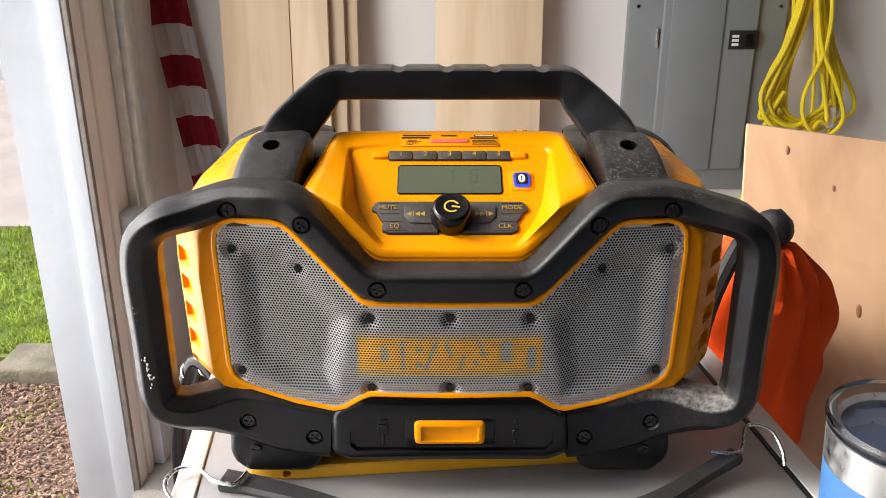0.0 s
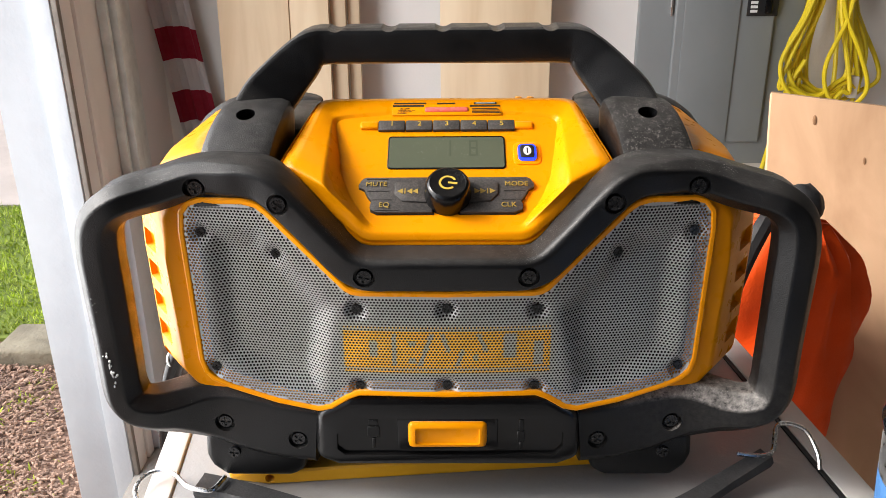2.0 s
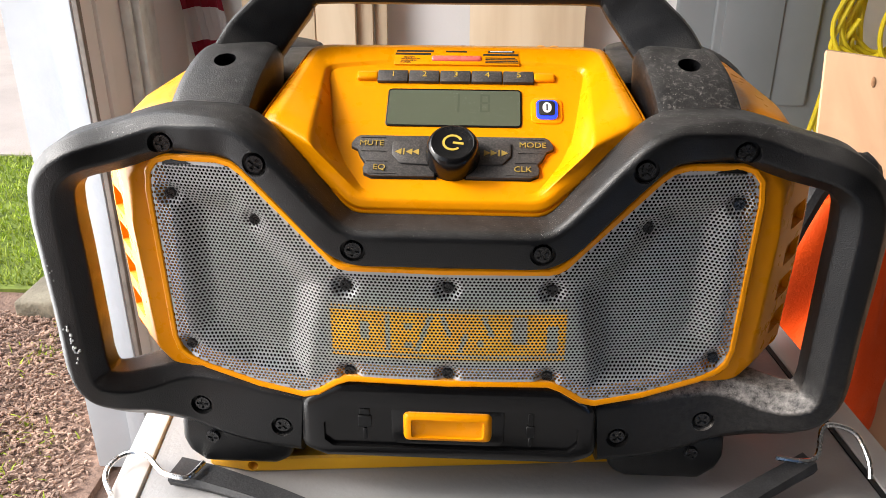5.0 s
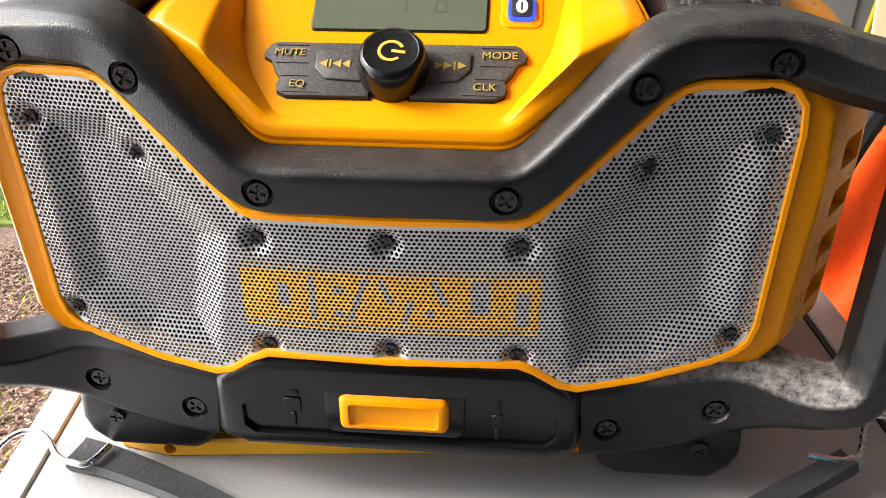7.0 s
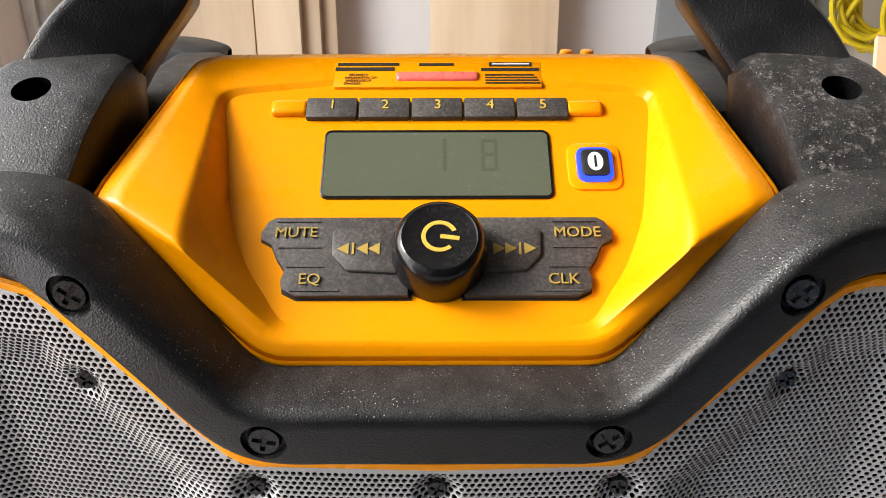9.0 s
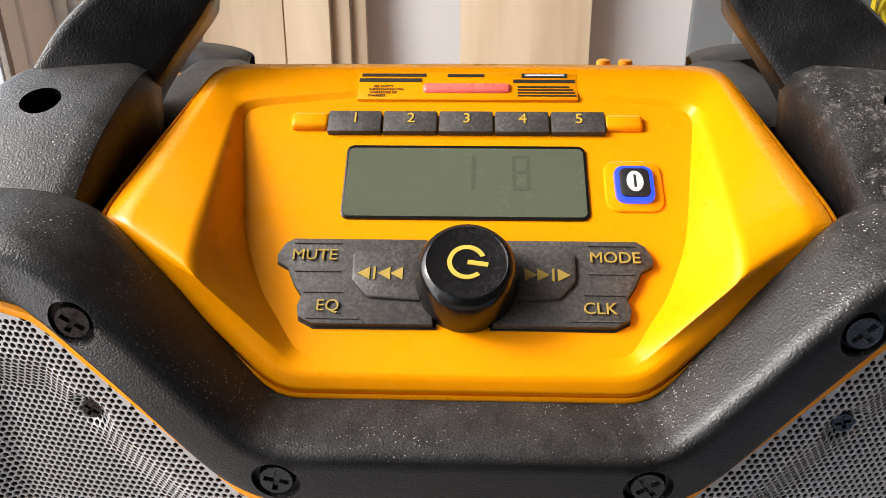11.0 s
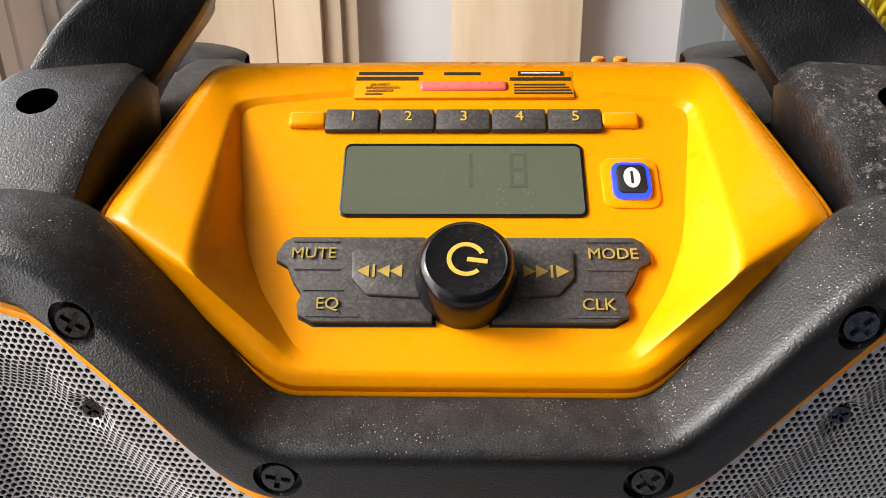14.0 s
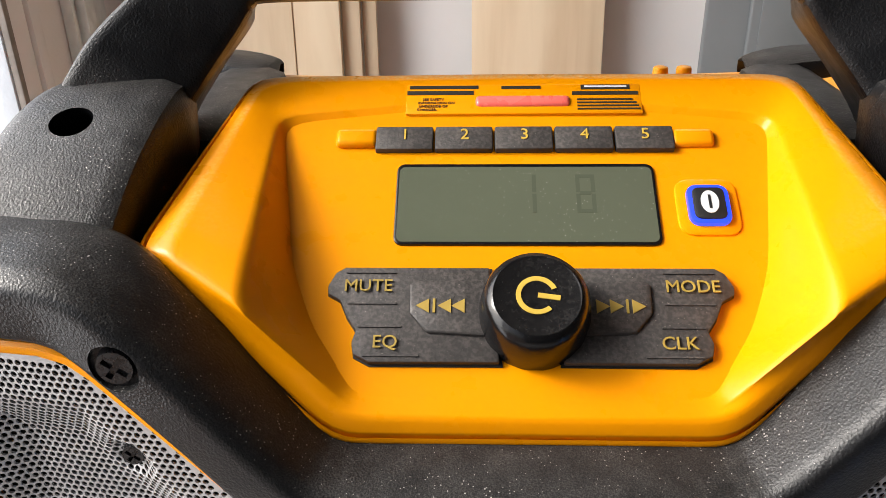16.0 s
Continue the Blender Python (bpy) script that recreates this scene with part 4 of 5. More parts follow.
CAGE = [(0.0, 0.4905, 0.9004, 0.0240, 0.032, 1), (0.030, 0.4905, 0.9004, 0.0240, 0.032, 1), (0.046, 0.4908, 0.9004, 0.0240, 0.032, 1), (0.0555, 0.4915, 0.9028, 0.0232, 0.032, 1), (0.0640, 0.4925, 0.9088, 0.0215, 0.032, 1), (0.0795, 0.495, 0.9250, 0.0208, 0.032, 1), (0.0955, 0.498, 0.9415, 0.0215, 0.032, 1),
        (0.107, 0.5005, 0.9510, 0.0220, 0.033, 0.95), (0.118, 0.5030, 0.9548, 0.0228, 0.034, 0.8), (0.133, 0.5050, 0.9550, 0.0230, 0.034, 0.5), (0.152, 0.508, 0.9538, 0.0235, 0.034, 0.2), (0.175, 0.512, 0.9445, 0.0255, 0.035, 0), (0.197, 0.515, 0.9355, 0.0255, 0.036, 0), (0.2105, 0.517, 0.9235, 0.0275, 0.036, 0),
        (0.2155, 0.518, 0.905, 0.0295, 0.036, 0), (0.2165, 0.520, 0.875, 0.030, 0.036, 0), (0.2165, 0.521, 0.84, 0.029, 0.036, 0), (0.2165, 0.521, 0.815, 0.029, 0.036, 0), (0.2165, 0.521, 0.803, 0.029, 0.036, 0), (0.2145, 0.521, 0.7905, 0.030, 0.036, 0), (0.2070, 0.5205, 0.7825, 0.031, 0.035, 0), (0.194, 0.520, 0.7800, 0.0325, 0.034, 0),
        (0.178, 0.5185, 0.7825, 0.0370, 0.033, 0.1), (0.160, 0.5165, 0.7845, 0.0460, 0.034, 0.3), (0.138, 0.513, 0.7808, 0.0510, 0.034, 0.4), (0.115, 0.510, 0.7763, 0.0510, 0.034, 0.4), (0.0890, 0.5075, 0.7738, 0.0500, 0.034, 0.4)]
def nearer(p):
    """The side loops stand further forward than the ends of the bars."""
    x, y, z, w, d, a = p
    f = step(0.150, 0.212, x)
    y1, w, d, x = y - 0.024 * f, w * (1 - 0.06 * f), d - 0.008 * f, x + 0.0085 * f
    k = (y1 + 0.022) / (y + 0.022)
    return ((x + 0.005) * k - 0.005, y1, 1.117 + (z - 1.117) * k, w * k, d, a)


right = smooth_path([nearer(p) for p in CAGE], 4)
left = [np.array((-p[0], *p[1:])) for p in right[:0:-1]]
cage = part("roll_cage", sweep(left + right, cage_section), M_cage, radio, "black textured rubber roll cage, scuffed and dusty", sharp=40, crisp=True)
CS = [(0.151, 0.950), (0.1000, 0.9425), (0.0497, 0.8985), (0.1520, 0.7812), (0.1015, 0.7712)]


def cage_y(x, z):
    return min(right, key=lambda p: (p[0] - x) ** 2 + (p[2] - z) ** 2)[1]


holes = bmesh.new()
for x, z in CS:
    for s in (1, -1):
        y = cage_y(x, z)
        holes = cylinder((s * x, y - 0.01, z), (s * x, y + 0.0045, z), 0.0068, seg=24, bm=holes)
cut(cage, holes)
for x, z in CS:
    for s in (1, -1):
        y = cage_y(x, z)
        screw(cage, s * x, y + 0.0032, z, 0.0052)

# handle with its mounts
def round_section(w, d):
    h = w / 2
    c = min(0.008, w * 0.28)
    return [(-h, c), (-h + 0.3 * c, 0.3 * c), (-h + c, 0), (h - c, 0), (h - 0.3 * c, 0.3 * c), (h, c), (h, d - c), (h - 0.3 * c, d - 0.3 * c), (h - c, d), (-h + c, d), (-h + 0.3 * c, d - 0.3 * c), (-h, d - c)]


MOUNT = [(0.1335, 0.512, 0.938, 0.046, 0.034), (0.133, 0.519, 0.950, 0.047, 0.034), (0.132, 0.531, 0.963, 0.048, 0.034), (0.1300, 0.548, 0.9755, 0.048, 0.034), (0.1275, 0.567, 0.9845, 0.0475, 0.034), (0.1255, 0.585, 0.9885, 0.0455, 0.034), (0.1250, 0.598, 0.9865, 0.042, 0.03)]
for s in (1, -1):
    path = [np.array((s * p[0], *p[1:])) for p in smooth_path(MOUNT, 4)]
    mount = part("handle_mount", sweep(path, round_section, across=Vector((1, 0, 0))), M_mount if s > 0 else M_black, radio, "dusty black handle mount with bolt hole", crisp=True)
    cut(mount, cylinder((s * 0.1295, 0.550, 1.002), (s * 0.1295, 0.574, 0.968), 0.0062, seg=24))
HANDLE = [(0.1245, 0.578, 0.978, 0.0400, 0.036), (0.1195, 0.587, 0.988, 0.0370, 0.036), (0.1105, 0.593, 0.9985, 0.0340, 0.036), (0.1010, 0.5985, 1.0085, 0.0310, 0.035), (0.0940, 0.601, 1.0152, 0.0280, 0.034), (0.0875, 0.6028, 1.0187, 0.0255, 0.034), (0.0780, 0.604, 1.0195, 0.0240, 0.034), (0.040, 0.6045, 1.0195, 0.0238, 0.034), (0.0, 0.6045, 1.0195, 0.0238, 0.034)]


def grip_section(w, d):
    h, c = w / 2, 0.0045
    return [(-h, c), (-h + 0.3 * c, 0.3 * c), (-h + c, 0), (h - c, 0), (h - 0.3 * c, 0.3 * c), (h, c), (h, d - c), (h - 0.3 * c, d - 0.3 * c), (h - c, d), (-h + c, d), (-h + 0.3 * c, d - 0.3 * c), (-h, d - c)]


hr = smooth_path(HANDLE, 5)
hpath = [np.array(p) for p in hr] + [np.array((-p[0], *p[1:])) for p in hr[-2::-1]]
handle = part("handle", sweep(hpath, grip_section), M_black, radio, "black rubber carrying handle with grip notches", crisp=True)
notch = bmesh.new()
for x in (-0.0725, -0.0365, 0.0, 0.0365, 0.0725):
    notch = cylinder((x - 0.0022, 0.59, 1.0370), (x - 0.0022, 0.66, 1.0370), 0.0080, seg=20, bm=notch)
cut(handle, notch)

# rear guards behind the housing
for s in (1, -1):
    path = [np.array((s * p[0], *p[1:])) for p in smooth_path([(0.104, 0.687, 0.953, 0.014, 0.03), (0.108, 0.687, 0.954, 0.024, 0.03), (0.128, 0.690, 0.9545, 0.030, 0.03), (0.162, 0.692, 0.9515, 0.032, 0.03), (0.188, 0.695, 0.940, 0.03, 0.03), (0.202, 0.70, 0.912, 0.03, 0.03), (0.206, 0.70, 0.88, 0.03, 0.03), (0.213, 0.70, 0.80, 0.03, 0.03), (0.19, 0.70, 0.762, 0.03, 0.03), (0.12, 0.70, 0.755, 0.03, 0.03)], 4)]
    part("rear_guard", sweep(path, round_section), M_black, radio)
for x in (0.053, 0.0615):
    part("nub", cylinder((x, 0.645, 0.950), (x, 0.645, 0.9772), 0.0035, 0.0028, 12, 0.001), M_yellow, radio)

for s in (1, -1):
    x0, x1 = sorted((s * 0.0955, s * 0.128))
    part("inner_cheek", box(x0, x1, 0.600, 0.70, 0.930, 0.9660, 0.008), M_black, radio)
flecks = random.Random(3)
for k in range(34):
    up = k < 14
    pz = flecks.uniform(0.874, 0.895) if up else flecks.gauss(0.832, 0.006)
    px = -0.2365 + (0.895 - pz) * 0.09 + flecks.gauss(0, 0.0006 if up else 0.0014)
    r = flecks.uniform(0.0003, 0.0009) * (1.0 if up else 1.35)
    bm = bmesh.new()
    bmesh.ops.create_icosphere(bm, subdivisions=2, radius=1)
    for v in bm.verts:
        g = 0.7 + 0.7 * noise.noise(v.co * 1.9 + Vector((px * 900, pz * 900, 0)))
        v.co = Vector((px + 0.0168 + v.co.x * r * g, 0.4980 + v.co.y * 0.0022, pz + v.co.z * r * 1.5 * g))
    part("paint_fleck", bm, M_white_print, cage, "fleck of white paint")

# lower cover with the yellow latch
LC = [(-0.0868, 0.7975), (-0.0790, 0.8010), (-0.0650, 0.8095), (0.0650, 0.8095), (0.0790, 0.8010), (0.0868, 0.7975), (0.0890, 0.7612), (0.0740, 0.7545), (-0.0740, 0.7545), (-0.0890, 0.7612)]
cover = part("port_cover", prism(LC, 0.5015, 0.540, 0.006, 3), M_black_smooth, radio, "glossy black port cover with moulded symbols")
cut(cover, prism([(-0.074, 0.781), (-0.062, 0.7925), (0.064, 0.7925), (0.077, 0.782), (0.077, 0.770), (0.072, 0.7645), (-0.069, 0.7645), (-0.074, 0.769)], 0.48, 0.5043, 0.0))
part("latch_frame", prism([(-0.0315, 0.7935), (0.0315, 0.7935), (0.0335, 0.791), (0.0335, 0.7705), (0.030, 0.7670), (-0.030, 0.7670), (-0.0335, 0.7705), (-0.0335, 0.791)], 0.5020, 0.5065, 0.001), M_black_smooth, cover)
latch = part("latch", box(-0.0262, 0.0262, 0.4985, 0.5065, 0.7712, 0.7908, 0.0035, 3), M_yellow, cover, "yellow plastic latch")
cut(latch, box(-0.0215, 0.0215, 0.48, 0.5003, 0.7745, 0.7875, 0.002))
for k, (x0, x1, z0, z1) in enumerate(((-0.0525, -0.0465, 0.7865, 0.7905), (-0.0535, -0.0455, 0.7775, 0.7855), (-0.0505, -0.0485, 0.7685, 0.7765))):
    part("cable_symbol", box(x0, x1, 0.5033, 0.5041, z0, z1, 0.0003, 1), M_black, cover)
for k, (x0, x1, z0, z1) in enumerate(((0.0475, 0.0505, 0.782, 0.7905), (0.0465, 0.0515, 0.7735, 0.7815), (0.0480, 0.0500, 0.767, 0.773))):
    part("cable_symbol", box(x0, x1, 0.5033, 0.5041, z0, z1, 0.0003, 1), M_black, cover)
part("underside", box(-0.155, 0.155, 0.535, 0.70, 0.748, 0.792, 0.006), M_black_smooth, radio)

# rubber feet
for s in (1, -1):
    for y0, y1 in ((0.518, 0.60), (0.63, 0.70)):
        bm = prism([(0.168, 0.770), (0.1695, 0.752), (0.1660, 0.7425), (0.156, RADIO_Z + 0.0005), (0.110, RADIO_Z + 0.0005), (0.1005, 0.7390), (0.097, 0.752), (0.10, 0.772)], y0, y1, 0.005, 3)
        if s < 0:
            mirror_x(bm)
        foot = part("foot", bm, M_black, radio)
    screw(radio, s * 0.1485, 0.5170, 0.7560, 0.0046)

# control panel
PK = Vector((0, 0.5430, 0.9400))
PV = Vector((0, 0.8425, 0.5387)).normalized()
PN = Vector((0, -PV.z, PV.y))


def on(x, s, h=0.0):
    return PK + Vector((x, 0, 0)) + PV * s + PN * h


def panel_pose(x, s, h=0.0):
    m = Matrix((Vector((1, 0, 0)), PV, PN)).transposed().to_4x4()
    m.translation = on(x, s, h)
    return m


def flat(x0, x1, s0, s1, h0, h1, bevel=0.0, seg=2):
    """A block on the panel: x across, s up the slope, h out of it."""
    return turn(box(x0, x1, s0, s1, h0, h1, bevel, seg), panel_pose(0, 0))


def slab(poly, h0, h1, bevel=0.0, seg=2):
    bm = prism(poly, -h1, -h0, bevel, seg)
    turn(bm, Matrix(((1, 0, 0, 0), (0, 0, 1, 0), (0, -1, 0, 0), (0, 0, 0, 1))))
    return turn(bm, panel_pose(0, 0))


def rounded(x0, x1, s0, s1, r):
    """Corner points of a rectangle with round corners."""
    out = []
    for cx, cs, a0 in ((x1 - r, s1 - r, 0), (x0 + r, s1 - r, 90), (x0 + r, s0 + r, 180), (x1 - r, s0 + r, 270)):
        out += [(cx + r * math.cos(radians(a0 + 18 * k)), cs + r * math.sin(radians(a0 + 18 * k))) for k in range(6)]
    return out


E_ = [(0.0, -0.0418, -0.0060), (0.0520, -0.0418, -0.0060), (0.1057, 0.0000, 0.0165), (0.1052, 0.0068, 0.0165), (0.0890, 0.0825, -0.0030), (0.0, 0.0840, -0.0038)]
R_ = [(0.0, -0.0375, 0.0000), (0.0505, -0.0372, 0.0005), (0.0948, -0.0029, 0.0212), (0.0943, 0.0046, 0.0208), (0.0845, 0.0770, 0.0015), (0.0, 0.0785, 0.0004)]
C_ = [(0.0, -0.0345, 0.0000), (0.0482, -0.0335, 0.0002), (0.0742, -0.0165, 0.0210), (0.0746, -0.0055, 0.0202), (0.0775, 0.0620, 0.0018), (0.0, 0.0720, 0.0002)]
F_ = [(0.0, -0.0325, 0.0000), (0.0462, -0.0312, 0.0000), (0.0600, -0.0105, 0.0000), (0.0672, 0.0075, 0.0000), (0.0760, 0.0600, 0.0000), (0.0, 0.0690, 0.0000)]
D_ = [(x, s, h - 0.040) for x, s, h in E_]


def full_loop(L, rounding):
    """The loop on both sides, divided evenly and with its corners rounded."""
    both = L + [(-x, s, h) for x, s, h in L[-2:0:-1]]
    cuts = [16, 14, 4, 18, 16]
    cuts = cuts + cuts[::-1]
    pts = []
    for k, c in enumerate(cuts):
        p, q = np.array(both[k]), np.array(both[(k + 1) % len(both)])
        pts += [p + (q - p) * i / c for i in range(c)]
    pts = np.array(pts)
    for _ in range(rounding):
        pts = 0.5 * pts + 0.25 * (np.roll(pts, 1, 0) + np.roll(pts, -1, 0))
    return pts


base_loops = [full_loop(L, r) for L, r in ((D_, 3), (E_, 3), (R_, 4), (C_, 2), (F_, 4))]
fine = [base_loops[0], base_loops[1]]
mid = lambda p, q, t: p + (q - p) * t
E1, R1, C1, F1 = base_loops[1:]
# rounded shoulder, flat cheek, rounded crest, wall, soft foot
lift = np.array((0, 0, 1.0)) * np.clip(base_loops[3][:, 2:3] / 0.0195, 0, 1)
inw = (R1 - E1) / np.linalg.norm(R1 - E1, axis=1, keepdims=True)
out = np.array((0, 0, 1.0))
# narrow rim, groove, then the shoulder of the fascia
fine += [E1 + inw * a + out * h for a, h in ((0.0003, 0.0004), (0.0015, 0.0004), (0.0017, -0.0022), (0.0025, -0.0022), (0.0027, 0.0003), (0.0032, 0.0009))]
fine += [mid(E1, R1, 0.82) + lift * 0.0009, mid(R1, C1, 0.08), mid(R1, C1, 0.45), mid(R1, C1, 0.85), mid(R1, C1, 0.96) - lift * 0.0003, mid(C1, F1, 0.06) - lift * 0.0006, mid(C1, F1, 0.18), mid(C1, F1, 0.55), mid(C1, F1, 0.85) + lift * 0.0003, mid(C1, F1, 0.95) + lift * 0.0001, F1]
bm = bmesh.new()
rings = [[bm.verts.new(on(*p)) for p in L] for L in fine]
n = len(rings[0])
for a, b in zip(rings, rings[1:]):
    for k in range(n):
        bm.faces.new((a[k], a[(k + 1) % n], b[(k + 1) % n], b[k]))
bm.faces.new(rings[-1])
fascia = part("fascia", bm, M_yellow, radio, "glossy yellow control fascia", sharp=50, crisp=True)

# display
disp = part("display_bezel", slab(rounded(-0.0388, 0.0388, 0.0146, 0.0436, 0.0026), -0.001, 0.0008, 0.0005, 2), M_black_smooth, fascia, "dark display surround")
part("display", slab(rounded(-0.0379, 0.0379, 0.0155, 0.0421, 0.0018), 0.0004, 0.0010), M_lcd, fascia, "grey-green unlit liquid crystal display")
for x0, x1, s0, s1 in ((0.0020, 0.0032, 0.0255, 0.0322), (0.0020, 0.0032, 0.0328, 0.0392), (0.0150, 0.0162, 0.0255, 0.0322), (0.0150, 0.0162, 0.0328, 0.0392), (0.0195, 0.0207, 0.0255, 0.0322), (0.0195, 0.0207, 0.0328, 0.0392), (0.0162, 0.0195, 0.0255, 0.0267), (0.0162, 0.0195, 0.0319, 0.0331), (0.0162, 0.0195, 0.0380, 0.0392)):
    part("segment", flat(x0, x1, s0, s1, 0.00090, 0.00106), M_lcd_seg, fascia)

# preset keys
part("key_ramp", flat(-0.0585, -0.0455, 0.0500, 0.0565, -0.001, 0.0024, 0.0016, 3), M_yellow, fascia)
part("key_ramp", flat(0.0455, 0.0585, 0.0500, 0.0565, -0.001, 0.0020, 0.0016, 3), M_yellow, fascia)
for k in range(5):
    x0 = -0.0463 + k * 0.01852
    key = part("preset_key", flat(x0 + 0.0003, x0 + 0.0182, 0.0482, 0.0572, -0.001, 0.0022, 0.0007), M_keys, fascia, "black rubber preset key")
    part("numeral", lettering(str(k + 1), 0.0058, panel_pose(x0 + 0.0095, 0.0536, 0.0023)), M_knobprint, key)

# wireless button
part("button_surround", slab(rounded(0.0440, 0.0622, 0.0180, 0.0378, 0.0042), -0.001, 0.0008, 0.0007, 2), M_yellow, fascia)
bt = part("button_light", slab(rounded(0.0470, 0.0592, 0.0210, 0.0347, 0.0030), -0.0005, 0.0024, 0.0006, 2), M_bluelight, fascia, "square blue light round the button")
part("button_cap", slab(rounded(0.0484, 0.0578, 0.0224, 0.0333, 0.0020), 0.0020, 0.0030, 0.0004, 2), M_dark, fascia)
ov = [(0.0531 + 0.0026 * math.cos(a), 0.0280 + 0.0039 * math.sin(a)) for a in (2 * math.pi * k / 20 for k in range(20))]
part("button_mark", slab(ov, 0.0029, 0.0032), M_white_print, fascia, "white oval mark")
part("button_mark", flat(0.0527, 0.0535, 0.0256, 0.0304, 0.0031, 0.0033), M_dark, fascia)

# key clusters beside the knob
KL = [(-0.0560, 0.0005), (-0.0540, 0.0046), (-0.0514, 0.0063), (-0.0110, 0.0063), (-0.0085, -0.0224), (-0.0432, -0.0225), (-0.0475, -0.0202), (-0.0482, -0.0166), (-0.0472, -0.0133), (-0.0500, -0.0092), (-0.0522, -0.0042), (-0.0557, -0.0022)]
for s in (1, -1):
    poly = [(x if s < 0 else -x, v) for x, v in KL]
    mx, mv = sum(p[0] for p in poly) / len(poly), sum(p[1] for p in poly) / len(poly)
    part("key_seam", slab([(mx + (x - mx) * 1.025, mv + (v - mv) * 1.04) for x, v in poly], -0.001, 0.0003), M_dark, fascia)
    cl = part("key_pad", slab(poly, -0.001, 0.0022, 0.0005, 2), M_keys, fascia, "dusty grey rubber key pad")
    part("skip_key", slab([(s * x, v) for x, v in ((0.0120, 0.0016), (0.0318, 0.0016), (0.0332, 0.0004), (0.0328, -0.0085), (0.0280, -0.0142), (0.0120, -0.0152))], 0.0018, 0.0033, 0.0008), M_keys, cl)
    for a in ((0.0370, 0.0510, 0.0052, 0.0056), (0.0365, 0.0500, -0.0045, -0.0040), (0.0350, 0.0465, -0.0115, -0.0110), (0.0300, 0.0450, -0.0200, -0.0195)):
        x0, x1 = sorted((s * a[0], s * a[1]))
        part("key_ridge", flat(x0, x1, a[2] - 0.001, a[3] - 0.001, 0.0020, 0.0026), M_keys, cl)
    words = (("MUTE", "EQ") if s < 0 else ("MODE", "CLK"))
    part("key_word", lettering(words[0], 0.0053, panel_pose(s * 0.0446, 0.0000, 0.0027)), M_keyprint, cl)
    part("key_word", lettering(words[1], 0.0053, panel_pose(s * 0.0391, -0.0170, 0.0027)), M_keyprint, cl)
    for cx in (0.0195, 0.0232, 0.0292):
        pts = [(s * (cx + dx), -0.0064 + dv) for dx, dv in ((0.0019, 0.0), (-0.0017, 0.0021), (-0.0017, -0.0021))]
        part("skip_arrow", slab(pts, 0.0032, 0.0036), M_keyprint, cl)
    x0, x1 = sorted((s * 0.0258, s * 0.0265))
    part("skip_bar", flat(x0, x1, -0.0085, -0.0043, 0.0032, 0.0036), M_keyprint, cl)

# knob
base_pose = panel_pose(0.0010, -0.0090, 0.0)
bm = lathe([(0.0148, -0.001), (0.0150, 0.006), (0.0142, 0.0120), (0.0130, 0.0142), (0.0115, 0.0150), (0.0108, 0.0147), (0.0003, 0.0147)], (0, 0, 0), 48)
for v in bm.verts:
    r = math.hypot(v.co.x, v.co.y)
    if r > 0.0125 and v.co.z < 0.0135:
        a = math.atan2(v.co.y, v.co.x)
        v.co.x *= 1 - 0.012 * (0.5 + 0.5 * math.cos(a * 16))
        v.co.y *= 1 - 0.012 * (0.5 + 0.5 * math.cos(a * 16))
knob = part("knob", turn(bm, base_pose), M_black_smooth, fascia, "round black volume knob")
bm = bmesh.new()
inner, outer = [], []
for k in range(25):
    a = math.radians(40 + 290 * k / 24 - 18)
    for r, L in ((0.0042, inner), (0.0055, outer)):
        L.append((bm.verts.new((r * math.cos(a), r * math.sin(a), 0.0150)), bm.verts.new((r * math.cos(a), r * math.sin(a), 0.0146))))
for k in range(24):
    bm.faces.new((inner[k][0], inner[k + 1][0], outer[k + 1][0], outer[k][0]))
    bm.faces.new((outer[k][0], outer[k + 1][0], outer[k + 1][1], outer[k][1]))
    bm.faces.new((inner[k][0], inner[k][1], inner[k + 1][1], inner[k + 1][0]))
part("power_mark", turn(bm, base_pose), M_knobprint, knob)
part("power_mark", turn(turn(box(0.0002, 0.0060, -0.0007, 0.0007, 0.0146, 0.0150), Matrix.Rotation(radians(-8), 4, "Z")), base_pose), M_knobprint, knob)

# charge light and printed label above the keys
part("charge_light", flat(-0.0150, 0.0152, 0.0658, 0.0702, -0.001, 0.0022, 0.0014, 3), M_redlight, fascia, "pink translucent charge light")
label = part("label", flat(-0.0372, 0.0378, 0.0630, 0.0752, -0.001, 0.0011, 0.0003), M_yellow, fascia)
for x0, x1, s0, s1 in ((-0.0362, -0.0140, 0.0733, 0.0746), (-0.0066, 0.0060, 0.0732, 0.0744), (-0.0370, -0.0155, 0.0708, 0.0724), (0.0160, 0.0370, 0.0706, 0.0720),
                       (0.0174, 0.0350, 0.0684, 0.0690), (0.0174, 0.0362, 0.0671, 0.0677), (0.0174, 0.0368, 0.0658, 0.0664), (0.0174, 0.0372, 0.0645, 0.0651)):
    part("print_bar", flat(x0, x1, s0, s1, 0.0009, 0.0013), M_print, label)
part("print_box", flat(0.0189, 0.0345, 0.0729, 0.0748, 0.0009, 0.0013), M_print, label)
part("print_bar", flat(0.0200, 0.0335, 0.0736, 0.0742, 0.0012, 0.0015), M_white_print, label)
for k, line in enumerate(("SEE SAFETY", "INFORMATION ON", "UNDERSIDE OF", "CHARGER.")):
    part("print_line", lettering(line, 0.00135, panel_pose((-0.0285, -0.0275, -0.0285, -0.0305)[k], 0.0688 - 0.0014 * k, 0.0012), 0.0001), M_print, label)

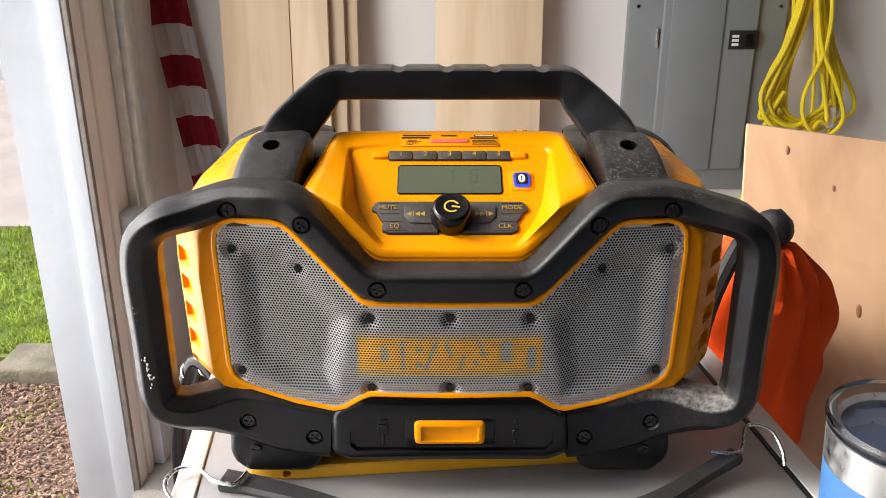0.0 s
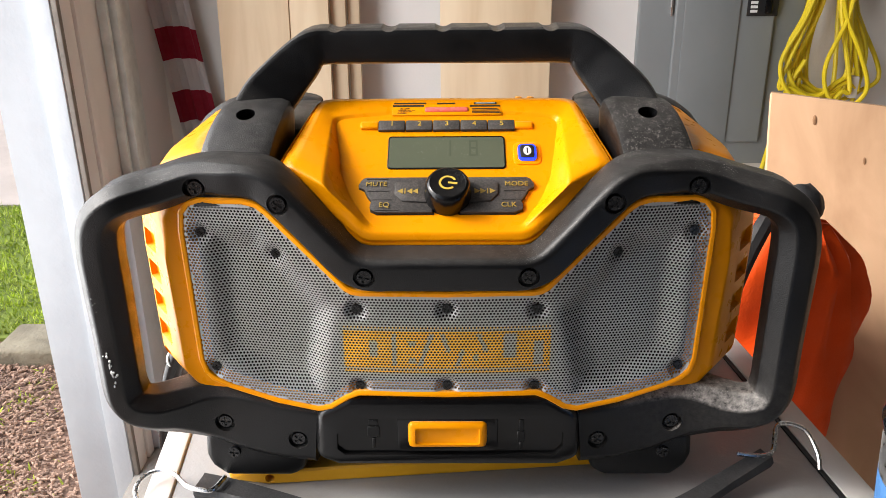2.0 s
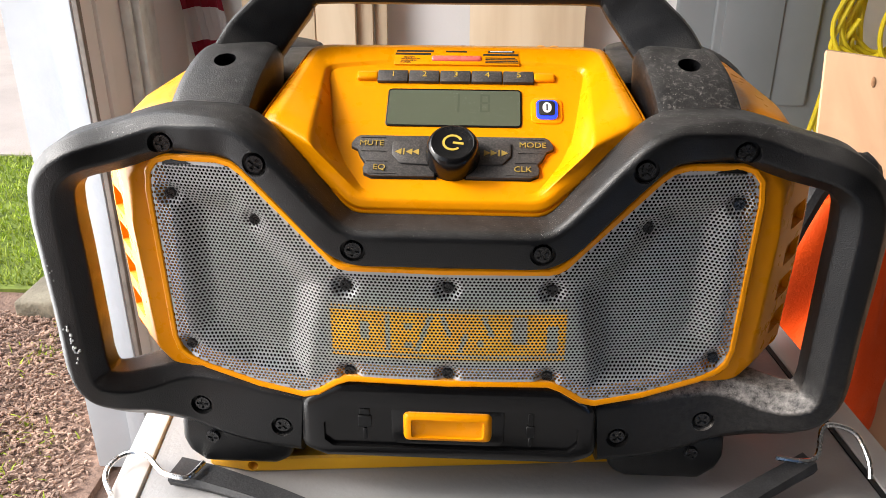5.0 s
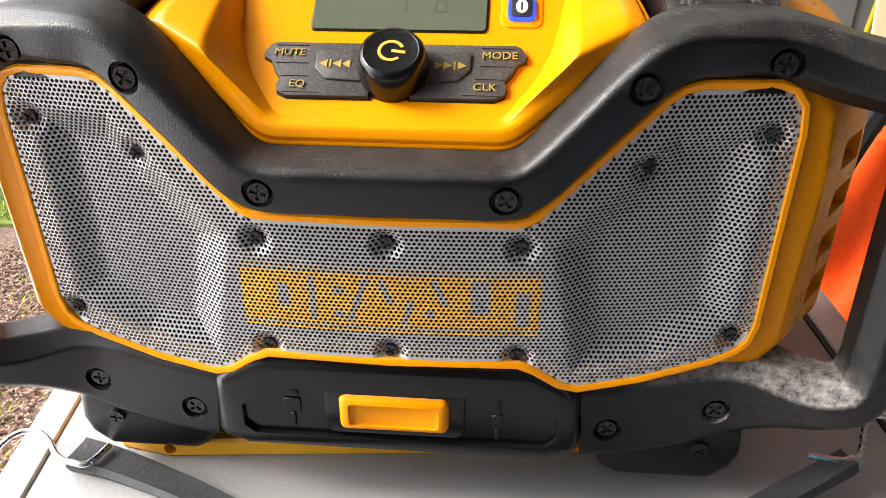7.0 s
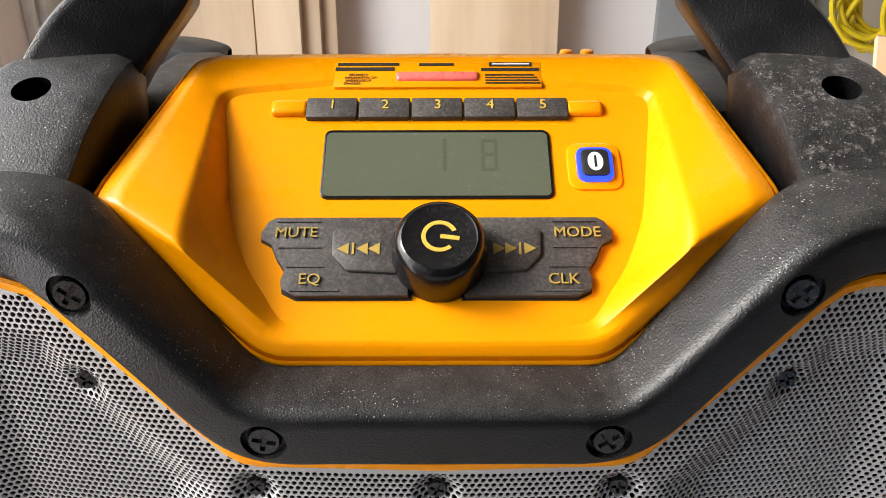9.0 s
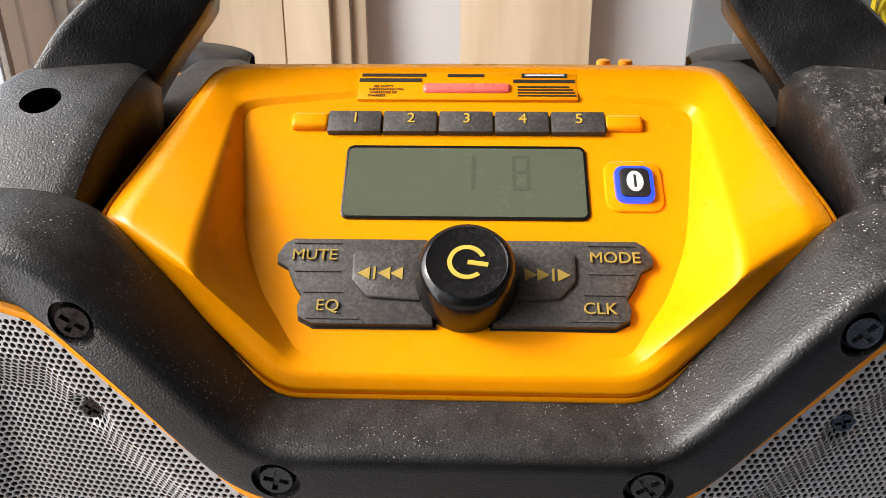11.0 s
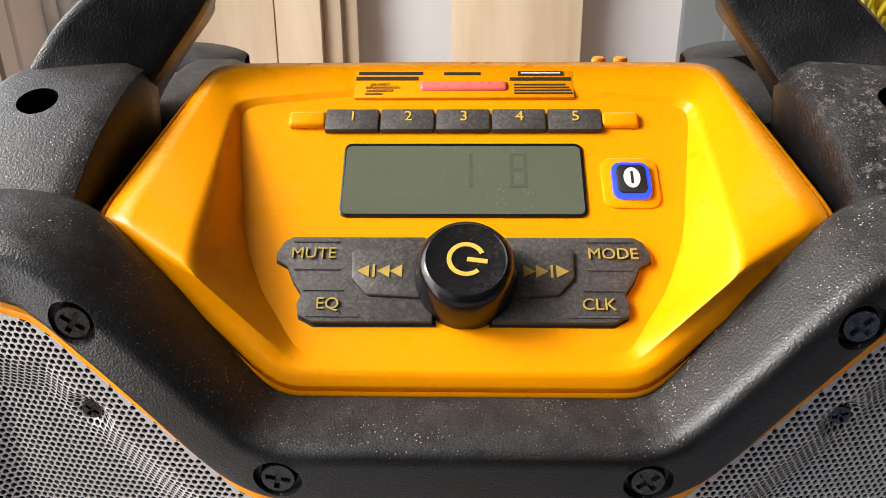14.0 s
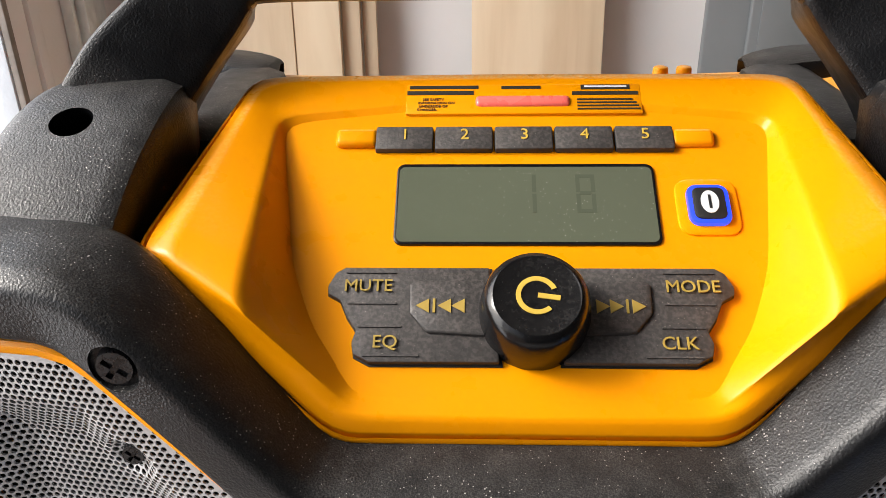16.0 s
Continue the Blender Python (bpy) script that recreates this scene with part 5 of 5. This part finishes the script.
# ---- outside the door ----
GZ = -0.10
ground = solid("ground", box(-400, -0.79, -400, 400, GZ - 0.5, GZ), M_soil, "bare soil and bark mulch beside the garage", "ground", "structure")
solid("ground_inner", box(-0.79, 400, -400, 400, GZ - 0.5, GZ - 0.021), M_soil, "soil under and beyond the garage", "ground", "structure")
solid("lawn", box(-4.5, -0.81, 2.28, 3.55, GZ - 0.02, GZ + 0.012), M_grass, "short green lawn beyond the mulch bed", "lawn", "structure")
solid("driveway", box(-30, -0.81, 3.55, 40, GZ - 0.02, GZ + 0.02), M_concrete, "pale concrete drive beyond the lawn", "driveway", "structure")
house = thing("neighbour_house", (-5.0, 8.2, GZ), "white sided building beyond the drive", "house")
part("wall", box(-14, -0.9, 8.0, 12, GZ, 3.0), M_siding, house)
for k, (x0, x1) in enumerate(((-1.335, -1.075), (-1.06, -0.83))):
    solid("edging_stone", turn(box(x0, x1, 2.12, 2.30, GZ - 0.02, GZ + 0.055, 0.012, 3), Matrix.Translation((0, 0, 0))), M_stone, "weathered tan edging stone beside the mulch bed", "edging stone", group="edging stones")

rng = np.random.default_rng(5)
V, Fc = [], []
for k in range(30000):
    x, y = -0.82 - rng.random() ** 0.8 * 1.3, 0.5 + rng.random() * 1.65
    a, l, w = rng.random() * 6.28, 0.003 + 0.008 * rng.random() ** 2, 0.0015 + 0.003 * rng.random()
    h, tz = 0.002 + 0.004 * rng.random(), rng.normal(0, 0.25)
    c, s = math.cos(a), math.sin(a)
    b = len(V)
    z0 = GZ + 0.001 + rng.random() * 0.008
    for u, v, q in ((-l, -w, 0), (l, -w * 0.6, 0), (l * 0.9, w, 0), (-l * 0.8, w * 0.7, 0), (-l * 0.9, -w * 0.7, h), (l * 0.8, -w * 0.5, h), (l * 0.8, w * 0.7, h), (-l * 0.7, w * 0.6, h)):
        V.append((x + u * c - v * s, y + u * s + v * c, z0 + q + u * tz))
    for f in ((4, 5, 6, 7), (0, 1, 5, 4), (1, 2, 6, 5), (2, 3, 7, 6), (3, 0, 4, 7)):
        Fc.append(tuple(b + i for i in f))
me = bpy.data.meshes.new("mulch")
me.from_pydata(V, [], Fc)
me.materials.append(M_chip)
tagged(new("mulch", me), "brown bark mulch chips on the ground", "mulch", kind="stuff")

V, Fc = [], []
for k in range(26000):
    if k < 25750:
        x, y = -0.83 - rng.random() * 2.2, 2.30 + rng.random() * 1.25
        h = 0.014 + 0.024 * rng.random()
    else:
        c0 = ((-1.02, 1.55), (-0.93, 1.30), (-1.15, 1.95))[k % 3]
        x, y = c0[0] + rng.normal(0, 0.06), c0[1] + rng.normal(0, 0.06)
        h = 0.008 + 0.014 * rng.random()
    a, w = rng.random() * 6.28, 0.002 + 0.0018 * rng.random()
    dx, dy = rng.normal(0, 0.014), rng.normal(0, 0.014)
    b = len(V)
    c, s = math.cos(a) * w, math.sin(a) * w
    V += [(x - c, y - s, GZ), (x + c, y + s, GZ), (x + c * 0.7 + dx * 0.5, y + s * 0.7 + dy * 0.5, GZ + h * 0.65), (x - c * 0.7 + dx * 0.5, y - s * 0.7 + dy * 0.5, GZ + h * 0.65), (x + dx, y + dy, GZ + h)]
    Fc += [(b, b + 1, b + 2, b + 3), (b + 3, b + 2, b + 4)]
me = bpy.data.meshes.new("grass")
me.from_pydata(V, [], Fc)
me.materials.append(M_blade)
tagged(new("grass", me), "short green grass blades and small weeds", "grass", kind="stuff")
